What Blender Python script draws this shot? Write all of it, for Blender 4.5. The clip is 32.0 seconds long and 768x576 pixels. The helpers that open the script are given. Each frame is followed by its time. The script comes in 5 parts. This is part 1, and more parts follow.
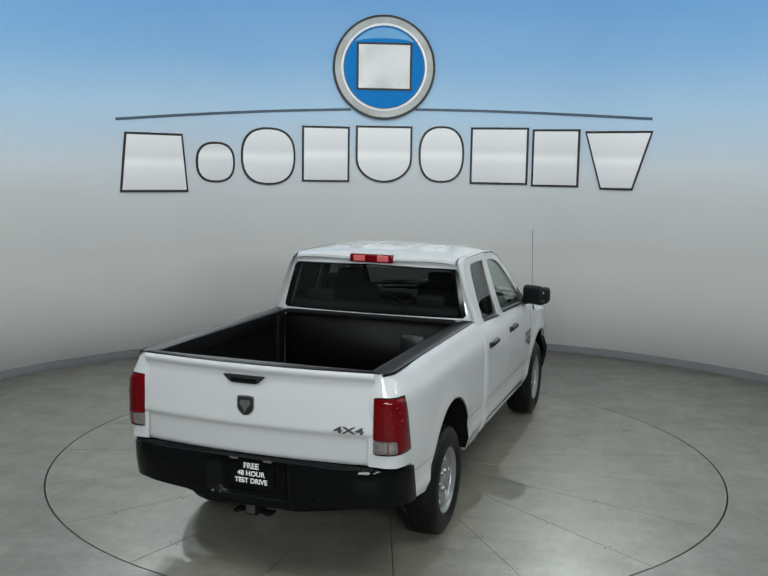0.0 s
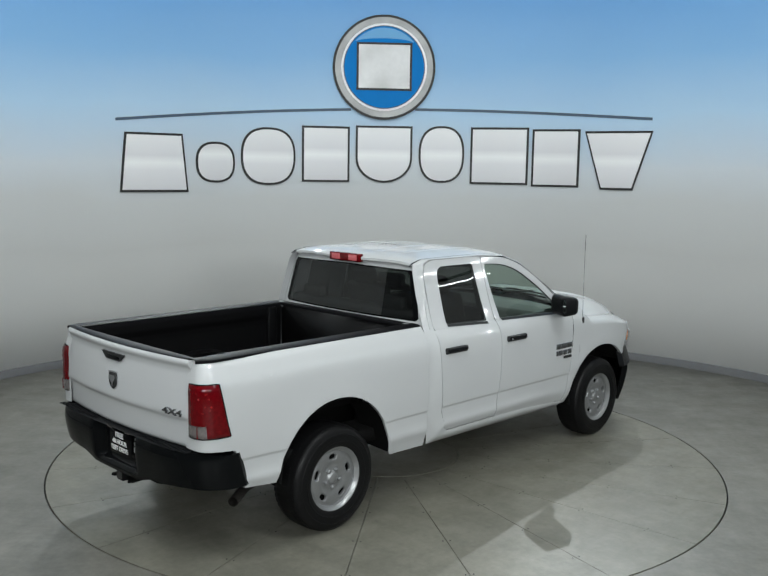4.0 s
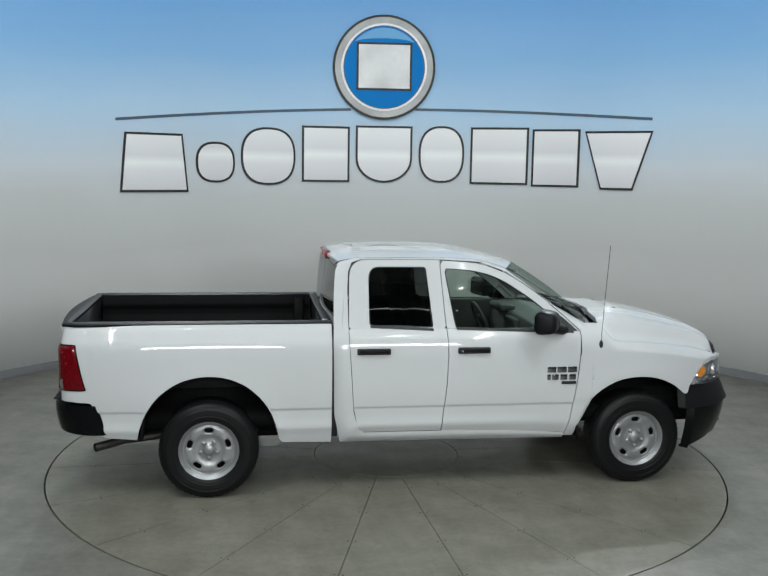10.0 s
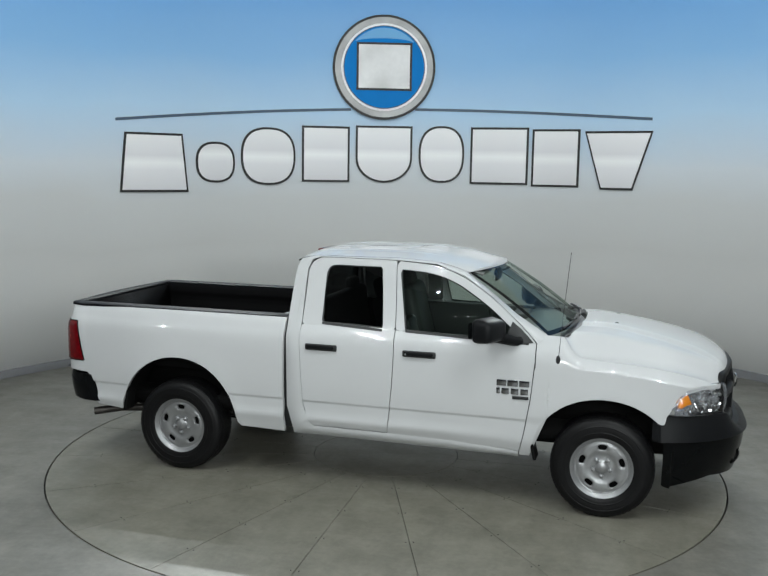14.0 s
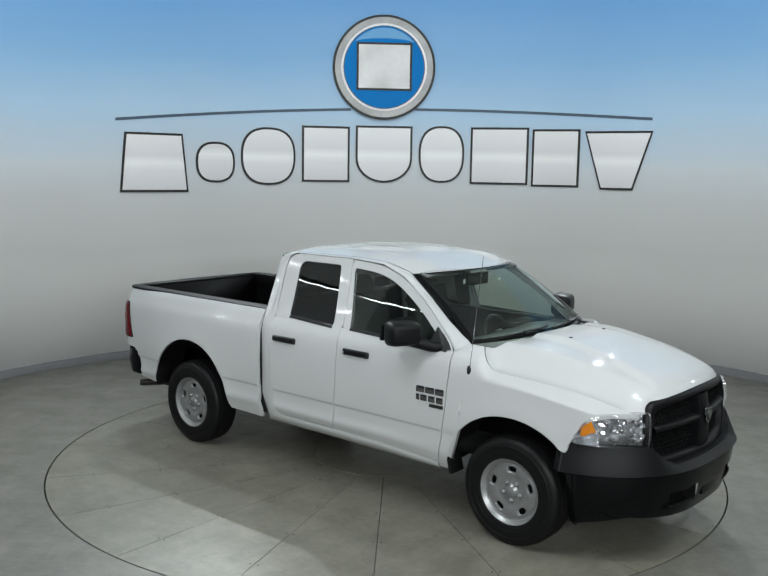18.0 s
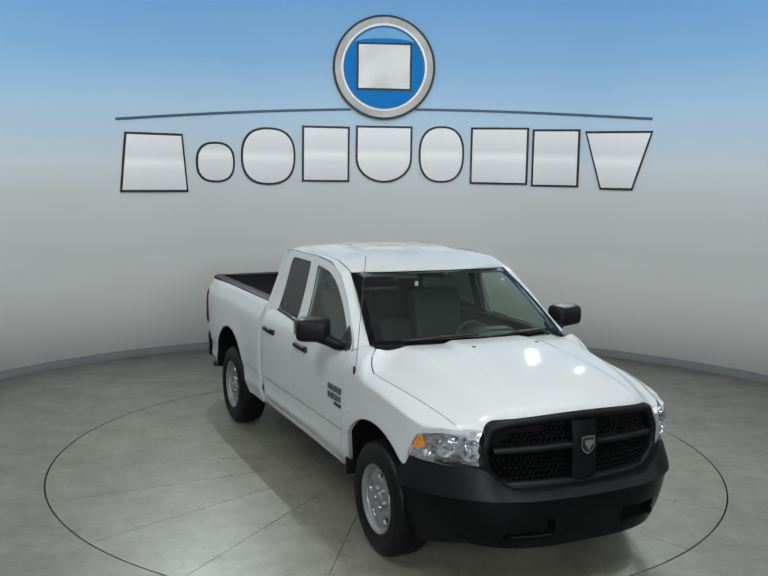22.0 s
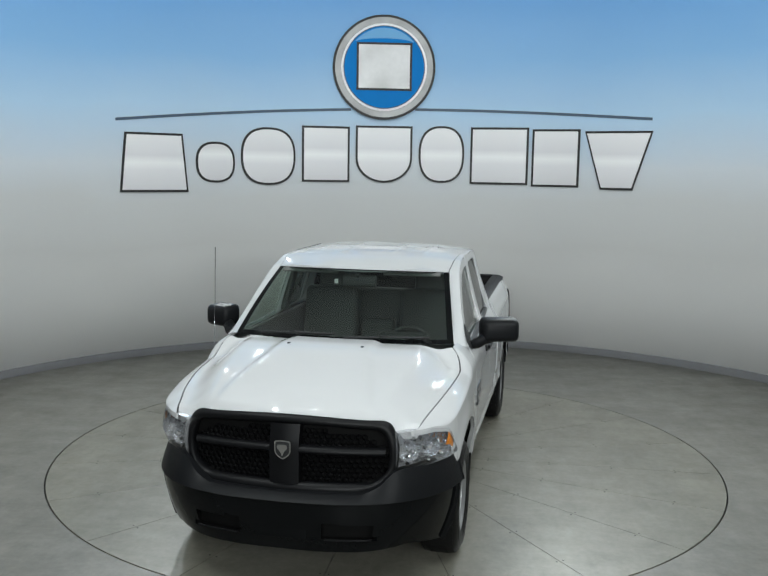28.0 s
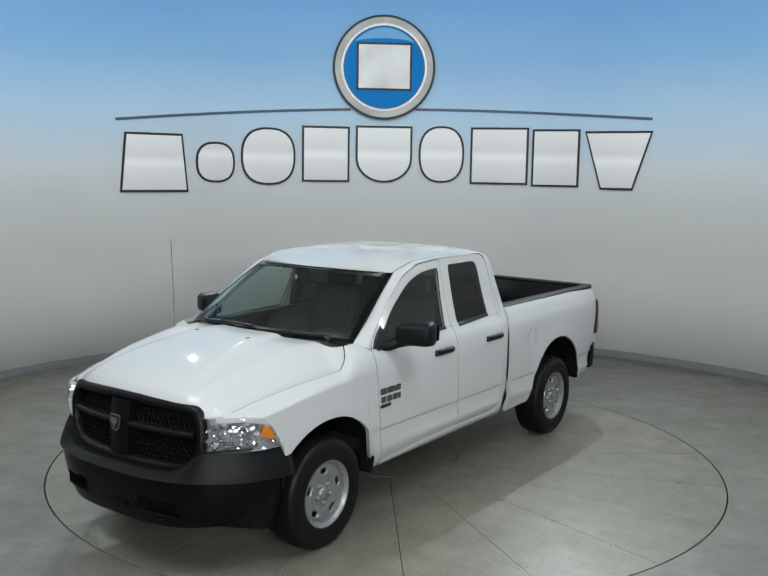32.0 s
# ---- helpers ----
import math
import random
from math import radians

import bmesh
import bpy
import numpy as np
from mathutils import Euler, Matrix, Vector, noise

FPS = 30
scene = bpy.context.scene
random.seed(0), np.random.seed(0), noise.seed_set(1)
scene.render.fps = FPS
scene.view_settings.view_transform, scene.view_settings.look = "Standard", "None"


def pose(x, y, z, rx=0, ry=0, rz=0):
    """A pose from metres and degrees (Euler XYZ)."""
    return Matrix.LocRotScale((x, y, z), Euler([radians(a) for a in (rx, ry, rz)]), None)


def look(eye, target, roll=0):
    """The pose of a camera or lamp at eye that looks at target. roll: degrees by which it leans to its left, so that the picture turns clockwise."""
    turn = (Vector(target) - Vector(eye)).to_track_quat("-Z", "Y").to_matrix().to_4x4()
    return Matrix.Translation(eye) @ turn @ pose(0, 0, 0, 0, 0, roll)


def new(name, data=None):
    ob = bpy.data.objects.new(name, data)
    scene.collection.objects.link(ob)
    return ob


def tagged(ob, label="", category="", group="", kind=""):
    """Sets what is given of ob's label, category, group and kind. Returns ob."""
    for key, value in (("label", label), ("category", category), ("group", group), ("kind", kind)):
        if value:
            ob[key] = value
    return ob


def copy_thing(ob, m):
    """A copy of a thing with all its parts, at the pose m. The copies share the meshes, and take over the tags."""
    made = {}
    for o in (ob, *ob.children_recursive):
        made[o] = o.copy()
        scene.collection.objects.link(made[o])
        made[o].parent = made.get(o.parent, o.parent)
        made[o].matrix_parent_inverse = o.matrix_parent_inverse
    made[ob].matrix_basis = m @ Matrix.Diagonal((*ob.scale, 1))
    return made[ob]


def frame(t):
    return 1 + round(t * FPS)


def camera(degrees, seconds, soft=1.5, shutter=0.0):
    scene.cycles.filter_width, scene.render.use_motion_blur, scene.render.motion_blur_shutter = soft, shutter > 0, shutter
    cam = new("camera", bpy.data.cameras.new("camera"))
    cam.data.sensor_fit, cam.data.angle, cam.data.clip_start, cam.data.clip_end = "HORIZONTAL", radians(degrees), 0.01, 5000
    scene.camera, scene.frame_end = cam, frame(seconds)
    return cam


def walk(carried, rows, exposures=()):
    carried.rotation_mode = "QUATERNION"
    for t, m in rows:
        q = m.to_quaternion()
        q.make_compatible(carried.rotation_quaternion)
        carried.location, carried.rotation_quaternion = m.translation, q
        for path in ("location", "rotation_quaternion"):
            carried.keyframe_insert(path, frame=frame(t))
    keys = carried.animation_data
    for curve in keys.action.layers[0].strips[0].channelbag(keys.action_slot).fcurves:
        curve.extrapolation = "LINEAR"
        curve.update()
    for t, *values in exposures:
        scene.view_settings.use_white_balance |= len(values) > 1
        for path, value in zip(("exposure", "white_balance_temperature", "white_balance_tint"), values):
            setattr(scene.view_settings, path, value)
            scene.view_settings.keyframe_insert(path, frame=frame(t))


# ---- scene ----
# camera: it stands still, a little above head height, and looks slightly down at the turntable
EYE = (0.0, -8.179, 2.628)
AIM = math.radians(90.308)
TILT = math.radians(7.496)
cam = camera(46.01, 32.0)
STAND = look(EYE, (EYE[0] + math.cos(AIM) * math.cos(TILT), EYE[1] + math.sin(AIM) * math.cos(TILT), EYE[2] - math.sin(TILT)), 0.928)
walk(cam, [(0.0, STAND), (32.0, STAND)])
scene.view_settings.exposure = 0.23

# the room: a round wall about the turntable, open towards the camera
WALL_X, WALL_Y, WALL_R = 0.234, -0.356, 5.795
CEILING = 7.3
TABLE_R = 2.982


def turn_at(t):
    """Turn of the turntable in degrees at t seconds: 0 is the truck's nose towards +x."""
    k = (t - 16.0) / 16.0
    return -27.764 - 6.1102 * (t - 16.0) + 0.361 * k * k - 0.513 * k ** 3


# ---- light: ceiling strips, spots, and added fill: uplights, downlights, panels behind the camera ----
world = bpy.data.worlds.new("world")
world.use_nodes = True
world.node_tree.nodes["Background"].inputs[0].default_value = (0.75, 0.8, 0.85, 1)
world.node_tree.nodes["Background"].inputs[1].default_value = 0.05
scene.world = world


def area_lamp(name, eye, target, sx, sy, watts, colour=(1, 0.97, 0.93), spread=180):
    data = bpy.data.lights.new(name, "AREA")
    data.shape, data.size, data.size_y, data.energy, data.color = "RECTANGLE", sx, sy, watts, colour
    data.spread = radians(spread)
    ob = new(name, data)
    ob.matrix_world = look(eye, target)
    return ob


LAMP = (0.94, 1.0, 1.0)
STRIPS = [(-3.0, -4.4), (3.0, -4.4)]
SPOTS = [(-3.4, 3.8), (-2.5, 4.6), (2.65, 4.6), (3.6, 3.8)]
SIDE_X, SIDE_Y, SIDE_Z = 5.1, -1.6, 3.0
EDGE_SPOTS = [(-4.95, -3.1, 3.45), (-5.15, 0.3, 2.7), (4.95, -3.1, 3.45), (5.3, 0.3, 2.7), (-4.0, -8.9, 5.8), (1.0, -9.3, 5.8), (4.2, -8.9, 5.8)]
DOWNS = [(-1.5, -4.0), (1.5, -4.0)]
UPLIGHTS = [(-3.0, -4.4), (3.0, -4.4), (-4.9, -1.2), (4.9, -1.2)]
for sx_, sy_ in STRIPS:
    area_lamp("strip_lamp", (sx_, sy_, 6.05), (sx_ * 1.5, 4.3, 0.4), 0.05, 3.2, 130, LAMP)
# added fill panels, out of view: they brighten the truck and the lower wall
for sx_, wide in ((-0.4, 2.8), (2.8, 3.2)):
    area_lamp("fill_panel_lamp", (sx_, -10.4, 3.47), (0, 0.6, 1.0), wide, 0.96, 225, LAMP)
area_lamp("line_lamp", (0.2, -10.6, 5.3), (0, 0, 1.2), 9.5, 0.012, 3, LAMP)
area_lamp("small_lamp", (0.5, -10.3, 4.45), (0, 0, 1.2), 0.14, 0.14, 14, LAMP)
# uplights added to wash the unseen ceiling and fill the room softly
for sx_, sy_ in UPLIGHTS:
    area_lamp("fill_uplight", (sx_, sy_, 6.16), (sx_, sy_ + 0.01, 9), 0.05, 3.2, 46, LAMP)
# downlights added above the view to lift the floor before the truck
for sx_, sy_ in DOWNS:
    area_lamp("fill_down_lamp", (sx_, sy_, 6.05), (sx_ * 0.9, sy_ * 0.9, 0), 0.16, 0.16, 40, LAMP)
for sx_, sy_ in SPOTS:
    area_lamp("spot_lamp", (sx_, sy_, 5.04), (sx_ * 0.3, -1.0, 0.0), 0.05, 0.05, 28 if abs(sx_) < 3 else 15, LAMP, 95)
for side_ in (-1, 1):
    area_lamp("side_line_lamp", (side_ * SIDE_X, SIDE_Y, SIDE_Z), (-side_ * 4.0, SIDE_Y + 2.4, 2.6), 4.6, 0.02, 9, LAMP)
for place_ in EDGE_SPOTS:
    area_lamp("edge_spot_lamp", place_, (0, -0.5, 0.9), 0.05, 0.05, 4, LAMP, 140)


# ---- materials ----
def material(name):
    m = bpy.data.materials.new(name)
    m.use_nodes = True
    nt = m.node_tree
    return m, nt, nt.nodes["Principled BSDF"]


def link(nt, a, b):
    nt.links.new(a, b)


def noise_node(nt, scale, detail=4, rough=0.55, coord="Object", stretch=None):
    tc = nt.nodes.new("ShaderNodeTexCoord")
    n = nt.nodes.new("ShaderNodeTexNoise")
    n.inputs["Scale"].default_value, n.inputs["Detail"].default_value, n.inputs["Roughness"].default_value = scale, detail, rough
    out = tc.outputs[coord]
    if stretch:
        mp = nt.nodes.new("ShaderNodeMapping")
        mp.inputs["Scale"].default_value = stretch
        link(nt, out, mp.inputs["Vector"])
        out = mp.outputs["Vector"]
    link(nt, out, n.inputs["Vector"])
    return n.outputs["Fac"]


def ramp(nt, fac, stops):
    r = nt.nodes.new("ShaderNodeValToRGB")
    r.color_ramp.elements[0].position, r.color_ramp.elements[0].color = stops[0][0], (*stops[0][1], 1)
    r.color_ramp.elements[1].position, r.color_ramp.elements[1].color = stops[-1][0], (*stops[-1][1], 1)
    for p, c in stops[1:-1]:
        e = r.color_ramp.elements.new(p)
        e.color = (*c, 1)
    link(nt, fac, r.inputs["Fac"])
    return r.outputs["Color"]


def mixed(nt, fac, a, b, blend="MIX"):
    m = nt.nodes.new("ShaderNodeMix")
    m.data_type, m.blend_type = "RGBA", blend
    for sock, v in ((m.inputs["Factor"], fac), (m.inputs["A"], a), (m.inputs["B"], b)):
        if isinstance(v, (int, float)):
            sock.default_value = v
        elif isinstance(v, tuple):
            sock.default_value = (*v, 1)
        else:
            link(nt, v, sock)
    return m.outputs["Result"]


def bump(nt, bsdf, fac, strength, distance=0.01):
    b = nt.nodes.new("ShaderNodeBump")
    b.inputs["Strength"].default_value, b.inputs["Distance"].default_value = strength, distance
    link(nt, fac, b.inputs["Height"])
    link(nt, b.outputs["Normal"], bsdf.inputs["Normal"])


def simple(name, colour, rough=0.5, metal=0.0, coat=0.0, grain=0.0, grain_scale=40.0, bumps=0.0, spec=0.5, spread=0.12, coat_rough=0.03):
    m, nt, b = material(name)
    b.inputs["Roughness"].default_value, b.inputs["Metallic"].default_value = rough, metal
    b.inputs["Coat Weight"].default_value, b.inputs["Coat Roughness"].default_value = coat, coat_rough
    b.inputs["Specular IOR Level"].default_value = spec
    b.inputs["Base Color"].default_value = (*colour, 1)
    if grain:
        n = noise_node(nt, grain_scale)
        big = noise_node(nt, 3.0)
        c1 = mixed(nt, n, tuple(c * (1 - grain) for c in colour), tuple(min(1, c * (1 + grain)) for c in colour))
        c2 = mixed(nt, big, tuple(1 - spread for _ in range(3)), (1.0, 1.0, 1.0))
        link(nt, mixed(nt, 1.0, c1, c2, "MULTIPLY"), b.inputs["Base Color"])
        if bumps:
            bump(nt, b, n, bumps, 0.004)
    return m


PAINT = simple("white_paint", (0.48, 0.488, 0.498), 0.75, 0, 1.0, 0.012, 2.2, 0, 0.08, 0.03, 0.045)
SATIN = simple("satin_black", (0.004, 0.0042, 0.005), 0.42, 0, 0, 0.2, 60, 0, 0.16)
TRIM = simple("black_trim", (0.016, 0.017, 0.018), 0.45, 0, 0, 0.25, 160, 0.12, 0.35)
TEXTURED = simple("dark_textured_plastic", (0.0065, 0.007, 0.008), 0.42, 0, 0, 0.2, 220, 0.2, 0.13)
GLOSS = simple("gloss_black", (0.004, 0.0045, 0.005), 0.07, 0, 0, 0.2, 30, 0, 0.12)
LINER = simple("bed_liner", (0.003, 0.003, 0.0034), 0.5, 0, 0, 0.35, 120, 0.35, 0.12)
RAILCAP = simple("rail_cap_plastic", (0.006, 0.006, 0.007), 0.5, 0, 0, 0.2, 180, 0.2, 0.09)
RUBBER = simple("tyre_rubber", (0.006, 0.006, 0.0065), 0.42, 0, 0, 0.25, 60, 0.1, 0.16)
STEEL = simple("silver_wheel_paint", (0.29, 0.294, 0.30), 0.36, 0.6, 0.0, 0.10, 30, 0.05)
CHROME = simple("chrome", (0.72, 0.73, 0.75), 0.08, 1.0)
REFLECTOR = simple("lamp_reflector", (0.52, 0.53, 0.55), 0.2, 0.75, 0.3)
MESH = simple("grille_mesh_black", (0.003, 0.003, 0.0035), 0.55, 0, 0, 0.2, 90, 0, 0.1)
DARKCHROME = simple("dark_chrome", (0.32, 0.33, 0.35), 0.16, 1.0)
UNDER = simple("underbody", (0.005, 0.005, 0.005), 0.8, 0, 0, 0.3, 25, 0.2, 0.1)
RUST = simple("exhaust_steel", (0.055, 0.05, 0.046), 0.5, 0.8, 0, 0.3, 30)
SEAT = simple("grey_seat_vinyl", (0.038, 0.042, 0.041), 0.55, 0, 0, 0.15, 90, 0.12)
DASH = simple("grey_dashboard", (0.13, 0.138, 0.134), 0.6, 0, 0, 0.12, 120, 0.12)
DARKDASH = simple("dark_dashboard", (0.03, 0.031, 0.032), 0.6, 0, 0, 0.12, 120, 0.12)
HEADLINER = simple("headliner_cloth", (0.11, 0.115, 0.112), 0.9, 0, 0, 0.08, 150)
AMBER = simple("amber_lens", (0.62, 0.20, 0.012), 0.15, 0, 1.0, 0.45, 70)
REDLENS = simple("red_lens", (0.105, 0.001, 0.003), 0.2, 0, 0.6, 0.6, 45, 0.0, 0.1)
REDSPOT = simple("red_reflector", (0.34, 0.004, 0.006), 0.2, 0.3, 1.0, 0.3, 60)
PALERED = simple("pale_red_lens", (0.50, 0.10, 0.11), 0.2, 0, 0.5, 0.3, 60)
CLEARLENS = simple("clear_reverse_lens", (0.30, 0.27, 0.27), 0.15, 0.6, 1.0, 0.5, 60)
WHITEINK = simple("white_ink", (0.8, 0.8, 0.8), 0.5)
MIRRORGLASS = simple("mirror_glass", (0.6, 0.65, 0.66), 0.02, 1.0)


def glass(name, tint, index, rise=1.0):
    m = bpy.data.materials.new(name)
    m.use_nodes = True
    nt = m.node_tree
    nt.nodes.remove(nt.nodes["Principled BSDF"])
    t, g_, lw, pw, f, mx = (nt.nodes.new("ShaderNode" + k) for k in ("BsdfTransparent", "BsdfGlossy", "LayerWeight", "Math", "Math", "MixShader"))
    t.inputs["Color"].default_value = (*tint, 1)
    g_.inputs["Roughness"].default_value = 0.01
    # gloss of both faces of the pane, rising towards grazing angles
    base = 2 * ((index - 1) / (index + 1)) ** 2
    lw.inputs["Blend"].default_value = 0.5
    pw.operation, f.operation = "POWER", "MULTIPLY_ADD"
    pw.inputs[1].default_value, f.inputs[1].default_value, f.inputs[2].default_value = 5.0, rise * (1 - base), base
    link(nt, lw.outputs["Facing"], pw.inputs[0])
    link(nt, pw.outputs[0], f.inputs[0])
    link(nt, f.outputs[0], mx.inputs[0])
    link(nt, t.outputs[0], mx.inputs[1])
    link(nt, g_.outputs[0], mx.inputs[2])
    link(nt, mx.outputs[0], nt.nodes["Material Output"].inputs[0])
    return m


WINDSCREEN = glass("windscreen_glass", (0.60, 0.68, 0.635), 1.46, 0.14)
SIDEGLASS = glass("side_glass", (0.74, 0.82, 0.775), 1.5)
PRIVACY = glass("tinted_glass", (0.125, 0.134, 0.132), 1.5)
LENS = glass("lamp_lens", (0.93, 0.94, 0.95), 1.4)


def concrete(name, low, high, rough):
    """Worn, sealed concrete: wide clouds, trowel sweeps, pale scuffs, dark stains and fine grit."""
    m, nt, b = material(name)
    wide = ramp(nt, noise_node(nt, 0.5, 5, 0.6), [(0.3, low), (0.7, high)])
    sweep = noise_node(nt, 1.7, 7, 0.66, "Object", (1.0, 1.7, 1.0))
    cross = noise_node(nt, 2.3, 5, 0.64, "Object", (2.4, 0.9, 1.0))
    fine = noise_node(nt, 20, 5, 0.7)
    col = mixed(nt, 1.0, wide, ramp(nt, sweep, [(0.34, (0.88, 0.88, 0.87)), (0.50, (0.98, 0.98, 0.98)), (0.64, (1.08, 1.08, 1.07))]), "MULTIPLY")
    col = mixed(nt, 1.0, col, ramp(nt, cross, [(0.36, (0.86, 0.86, 0.85)), (0.54, (1.0, 1.0, 1.0)), (0.66, (1.10, 1.10, 1.09))]), "MULTIPLY")
    col = mixed(nt, 1.0, col, ramp(nt, fine, [(0.28, (0.84, 0.84, 0.83)), (0.72, (1.12, 1.12, 1.12))]), "MULTIPLY")
    stain = ramp(nt, noise_node(nt, 3.1, 4, 0.66), [(0.26, (0.78, 0.77, 0.76)), (0.42, (1.0, 1.0, 1.0))])
    col = mixed(nt, 1.0, col, stain, "MULTIPLY")
    link(nt, col, b.inputs["Base Color"])
    rr = nt.nodes.new("ShaderNodeMapRange")
    rr.inputs["From Min"].default_value, rr.inputs["From Max"].default_value = 0.3, 0.7
    rr.inputs["To Min"].default_value, rr.inputs["To Max"].default_value = rough + 0.10, rough - 0.05
    link(nt, sweep, rr.inputs["Value"])
    link(nt, rr.outputs[0], b.inputs["Roughness"])
    return m


FLOOR = concrete("polished_concrete", (0.134, 0.130, 0.116), (0.163, 0.157, 0.139), 0.40)
PLATE = concrete("turntable_concrete", (0.150, 0.145, 0.122), (0.184, 0.176, 0.146), 0.34)
GROOVE = simple("joint_dark", (0.03, 0.03, 0.028), 0.8)
BASE = simple("grey_baseboard", (0.17, 0.172, 0.18), 0.7, 0, 0, 0.06, 20, 0, 0.15)


def mural():
    m, nt, b = material("painted_wall")
    tc = nt.nodes.new("ShaderNodeTexCoord")
    sep = nt.nodes.new("ShaderNodeSeparateXYZ")
    link(nt, tc.outputs["Object"], sep.inputs[0])
    clouds = noise_node(nt, 0.45, 3, 0.5, "Object", (1, 1, 2.2))
    add = nt.nodes.new("ShaderNodeMath")
    add.operation = "MULTIPLY_ADD"
    add.inputs[1].default_value, add.inputs[2].default_value = 0.5, -0.25
    link(nt, clouds, add.inputs[0])
    add2 = nt.nodes.new("ShaderNodeMath")
    link(nt, add.outputs[0], add2.inputs[0])
    link(nt, sep.outputs[2], add2.inputs[1])
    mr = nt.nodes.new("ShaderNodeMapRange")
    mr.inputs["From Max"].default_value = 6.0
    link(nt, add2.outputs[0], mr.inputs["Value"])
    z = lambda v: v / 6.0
    # the grey is lightened towards the floor to offset the weaker light there
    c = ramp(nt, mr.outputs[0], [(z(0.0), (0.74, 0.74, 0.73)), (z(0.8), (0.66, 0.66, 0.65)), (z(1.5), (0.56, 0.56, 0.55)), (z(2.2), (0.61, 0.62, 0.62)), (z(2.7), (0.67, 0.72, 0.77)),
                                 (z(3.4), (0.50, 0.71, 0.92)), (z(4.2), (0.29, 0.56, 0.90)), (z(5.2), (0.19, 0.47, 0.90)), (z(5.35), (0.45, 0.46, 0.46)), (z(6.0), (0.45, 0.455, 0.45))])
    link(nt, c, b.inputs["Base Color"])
    b.inputs["Roughness"].default_value = 0.55
    return m


MURAL = mural()
GREYWALL = simple("grey_wall_paint", (0.50, 0.505, 0.50), 0.6, 0, 0, 0.04, 5)
DARKWALL = simple("dark_wall_paint", (0.06, 0.062, 0.065), 0.8, 0, 0, 0.08, 6)
CEIL = simple("ceiling_paint", (0.55, 0.56, 0.55), 0.9, 0, 0, 0.04, 8)
SIGNBLACK = simple("sign_black", (0.012, 0.011, 0.012), 0.5)


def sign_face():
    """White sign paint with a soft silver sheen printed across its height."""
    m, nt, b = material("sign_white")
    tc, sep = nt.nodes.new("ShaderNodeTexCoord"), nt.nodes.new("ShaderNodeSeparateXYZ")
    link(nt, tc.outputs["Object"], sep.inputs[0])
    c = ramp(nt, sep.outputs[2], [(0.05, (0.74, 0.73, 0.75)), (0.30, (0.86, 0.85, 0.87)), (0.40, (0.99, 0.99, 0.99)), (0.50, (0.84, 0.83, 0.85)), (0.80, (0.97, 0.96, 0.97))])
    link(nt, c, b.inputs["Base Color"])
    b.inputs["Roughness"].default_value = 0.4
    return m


SIGNWHITE = sign_face()
SIGNBLUE = simple("sign_blue", (0.0, 0.235, 0.68), 0.55, 0, 0, 0.05, 4, 0, 0.15)
SIGNGLOSS = simple("sign_pale_blue", (0.16, 0.46, 0.80), 0.5)
SIGNSTEEL = simple("sign_brushed_silver", (0.42, 0.42, 0.42), 0.4, 0.3, 0, 0.5, 2.2, 0, 0.4, 0.4)
SIGNSILVER = simple("sign_pale_silver", (0.62, 0.62, 0.62), 0.4, 0.3, 0, 0.3, 2.6, 0, 0.4, 0.3)
SIGNLINE = simple("sign_slate", (0.07, 0.11, 0.17), 0.5)


# ---- mesh helpers ----
def part(name, bm, mat, parent=None, label="", smooth=True):
    me = bpy.data.meshes.new(name)
    bm.to_mesh(me)
    bm.free()
    me.materials.append(mat)
    if smooth:
        me.polygons.foreach_set("use_smooth", [True] * len(me.polygons))
    ob = new(name, me)
    if parent is not None:
        ob.parent = parent
    if label:
        ob["label"] = label
    return ob


def add_grid(bm, P, nu, nv):
    """A sheet of nu x nv cells from P(u, v); returns its rows of vertices."""
    rows = [[bm.verts.new(P(i / nu, j / nv)) for j in range(nv + 1)] for i in range(nu + 1)]
    for i in range(nu):
        for j in range(nv):
            bm.faces.new((rows[i][j], rows[i + 1][j], rows[i + 1][j + 1], rows[i][j + 1]))
    return rows


def add_skirt(bm, loop, off):
    """Turns an edge loop inwards by off, so that a sheet shows its thickness."""
    inner = [bm.verts.new(v.co + off(v.co)) for v in loop]
    n = len(loop)
    for i in range(n):
        j = (i + 1) % n
        bm.faces.new((loop[i], loop[j], inner[j], inner[i]))


def sheet(P, nu, nv, depth=None):
    bm = bmesh.new()
    rows = add_grid(bm, P, nu, nv)
    if depth:
        loop = [r[0] for r in rows] + rows[-1][1:] + [r[-1] for r in reversed(rows[:-1])] + list(reversed(rows[0][1:-1]))
        edge = [bm.verts.new(v.co) for v in loop]
        add_skirt(bm, edge, depth)
    bmesh.ops.recalc_face_normals(bm, faces=bm.faces)
    return bm


def add_band(bm, A, B, n=1, close=False, bulge=None):
    """Quads between two lists of points of the same length, in n steps."""
    rows = []
    for k in range(n + 1):
        w = k / n
        rows.append([bm.verts.new(Vector(a).lerp(Vector(b), w) + (bulge(w) if bulge else Vector())) for a, b in zip(A, B)])
    m = len(A)
    for k in range(n):
        for i in range(m if close else m - 1):
            j = (i + 1) % m
            bm.faces.new((rows[k][i], rows[k][j], rows[k + 1][j], rows[k + 1][i]))
    return rows


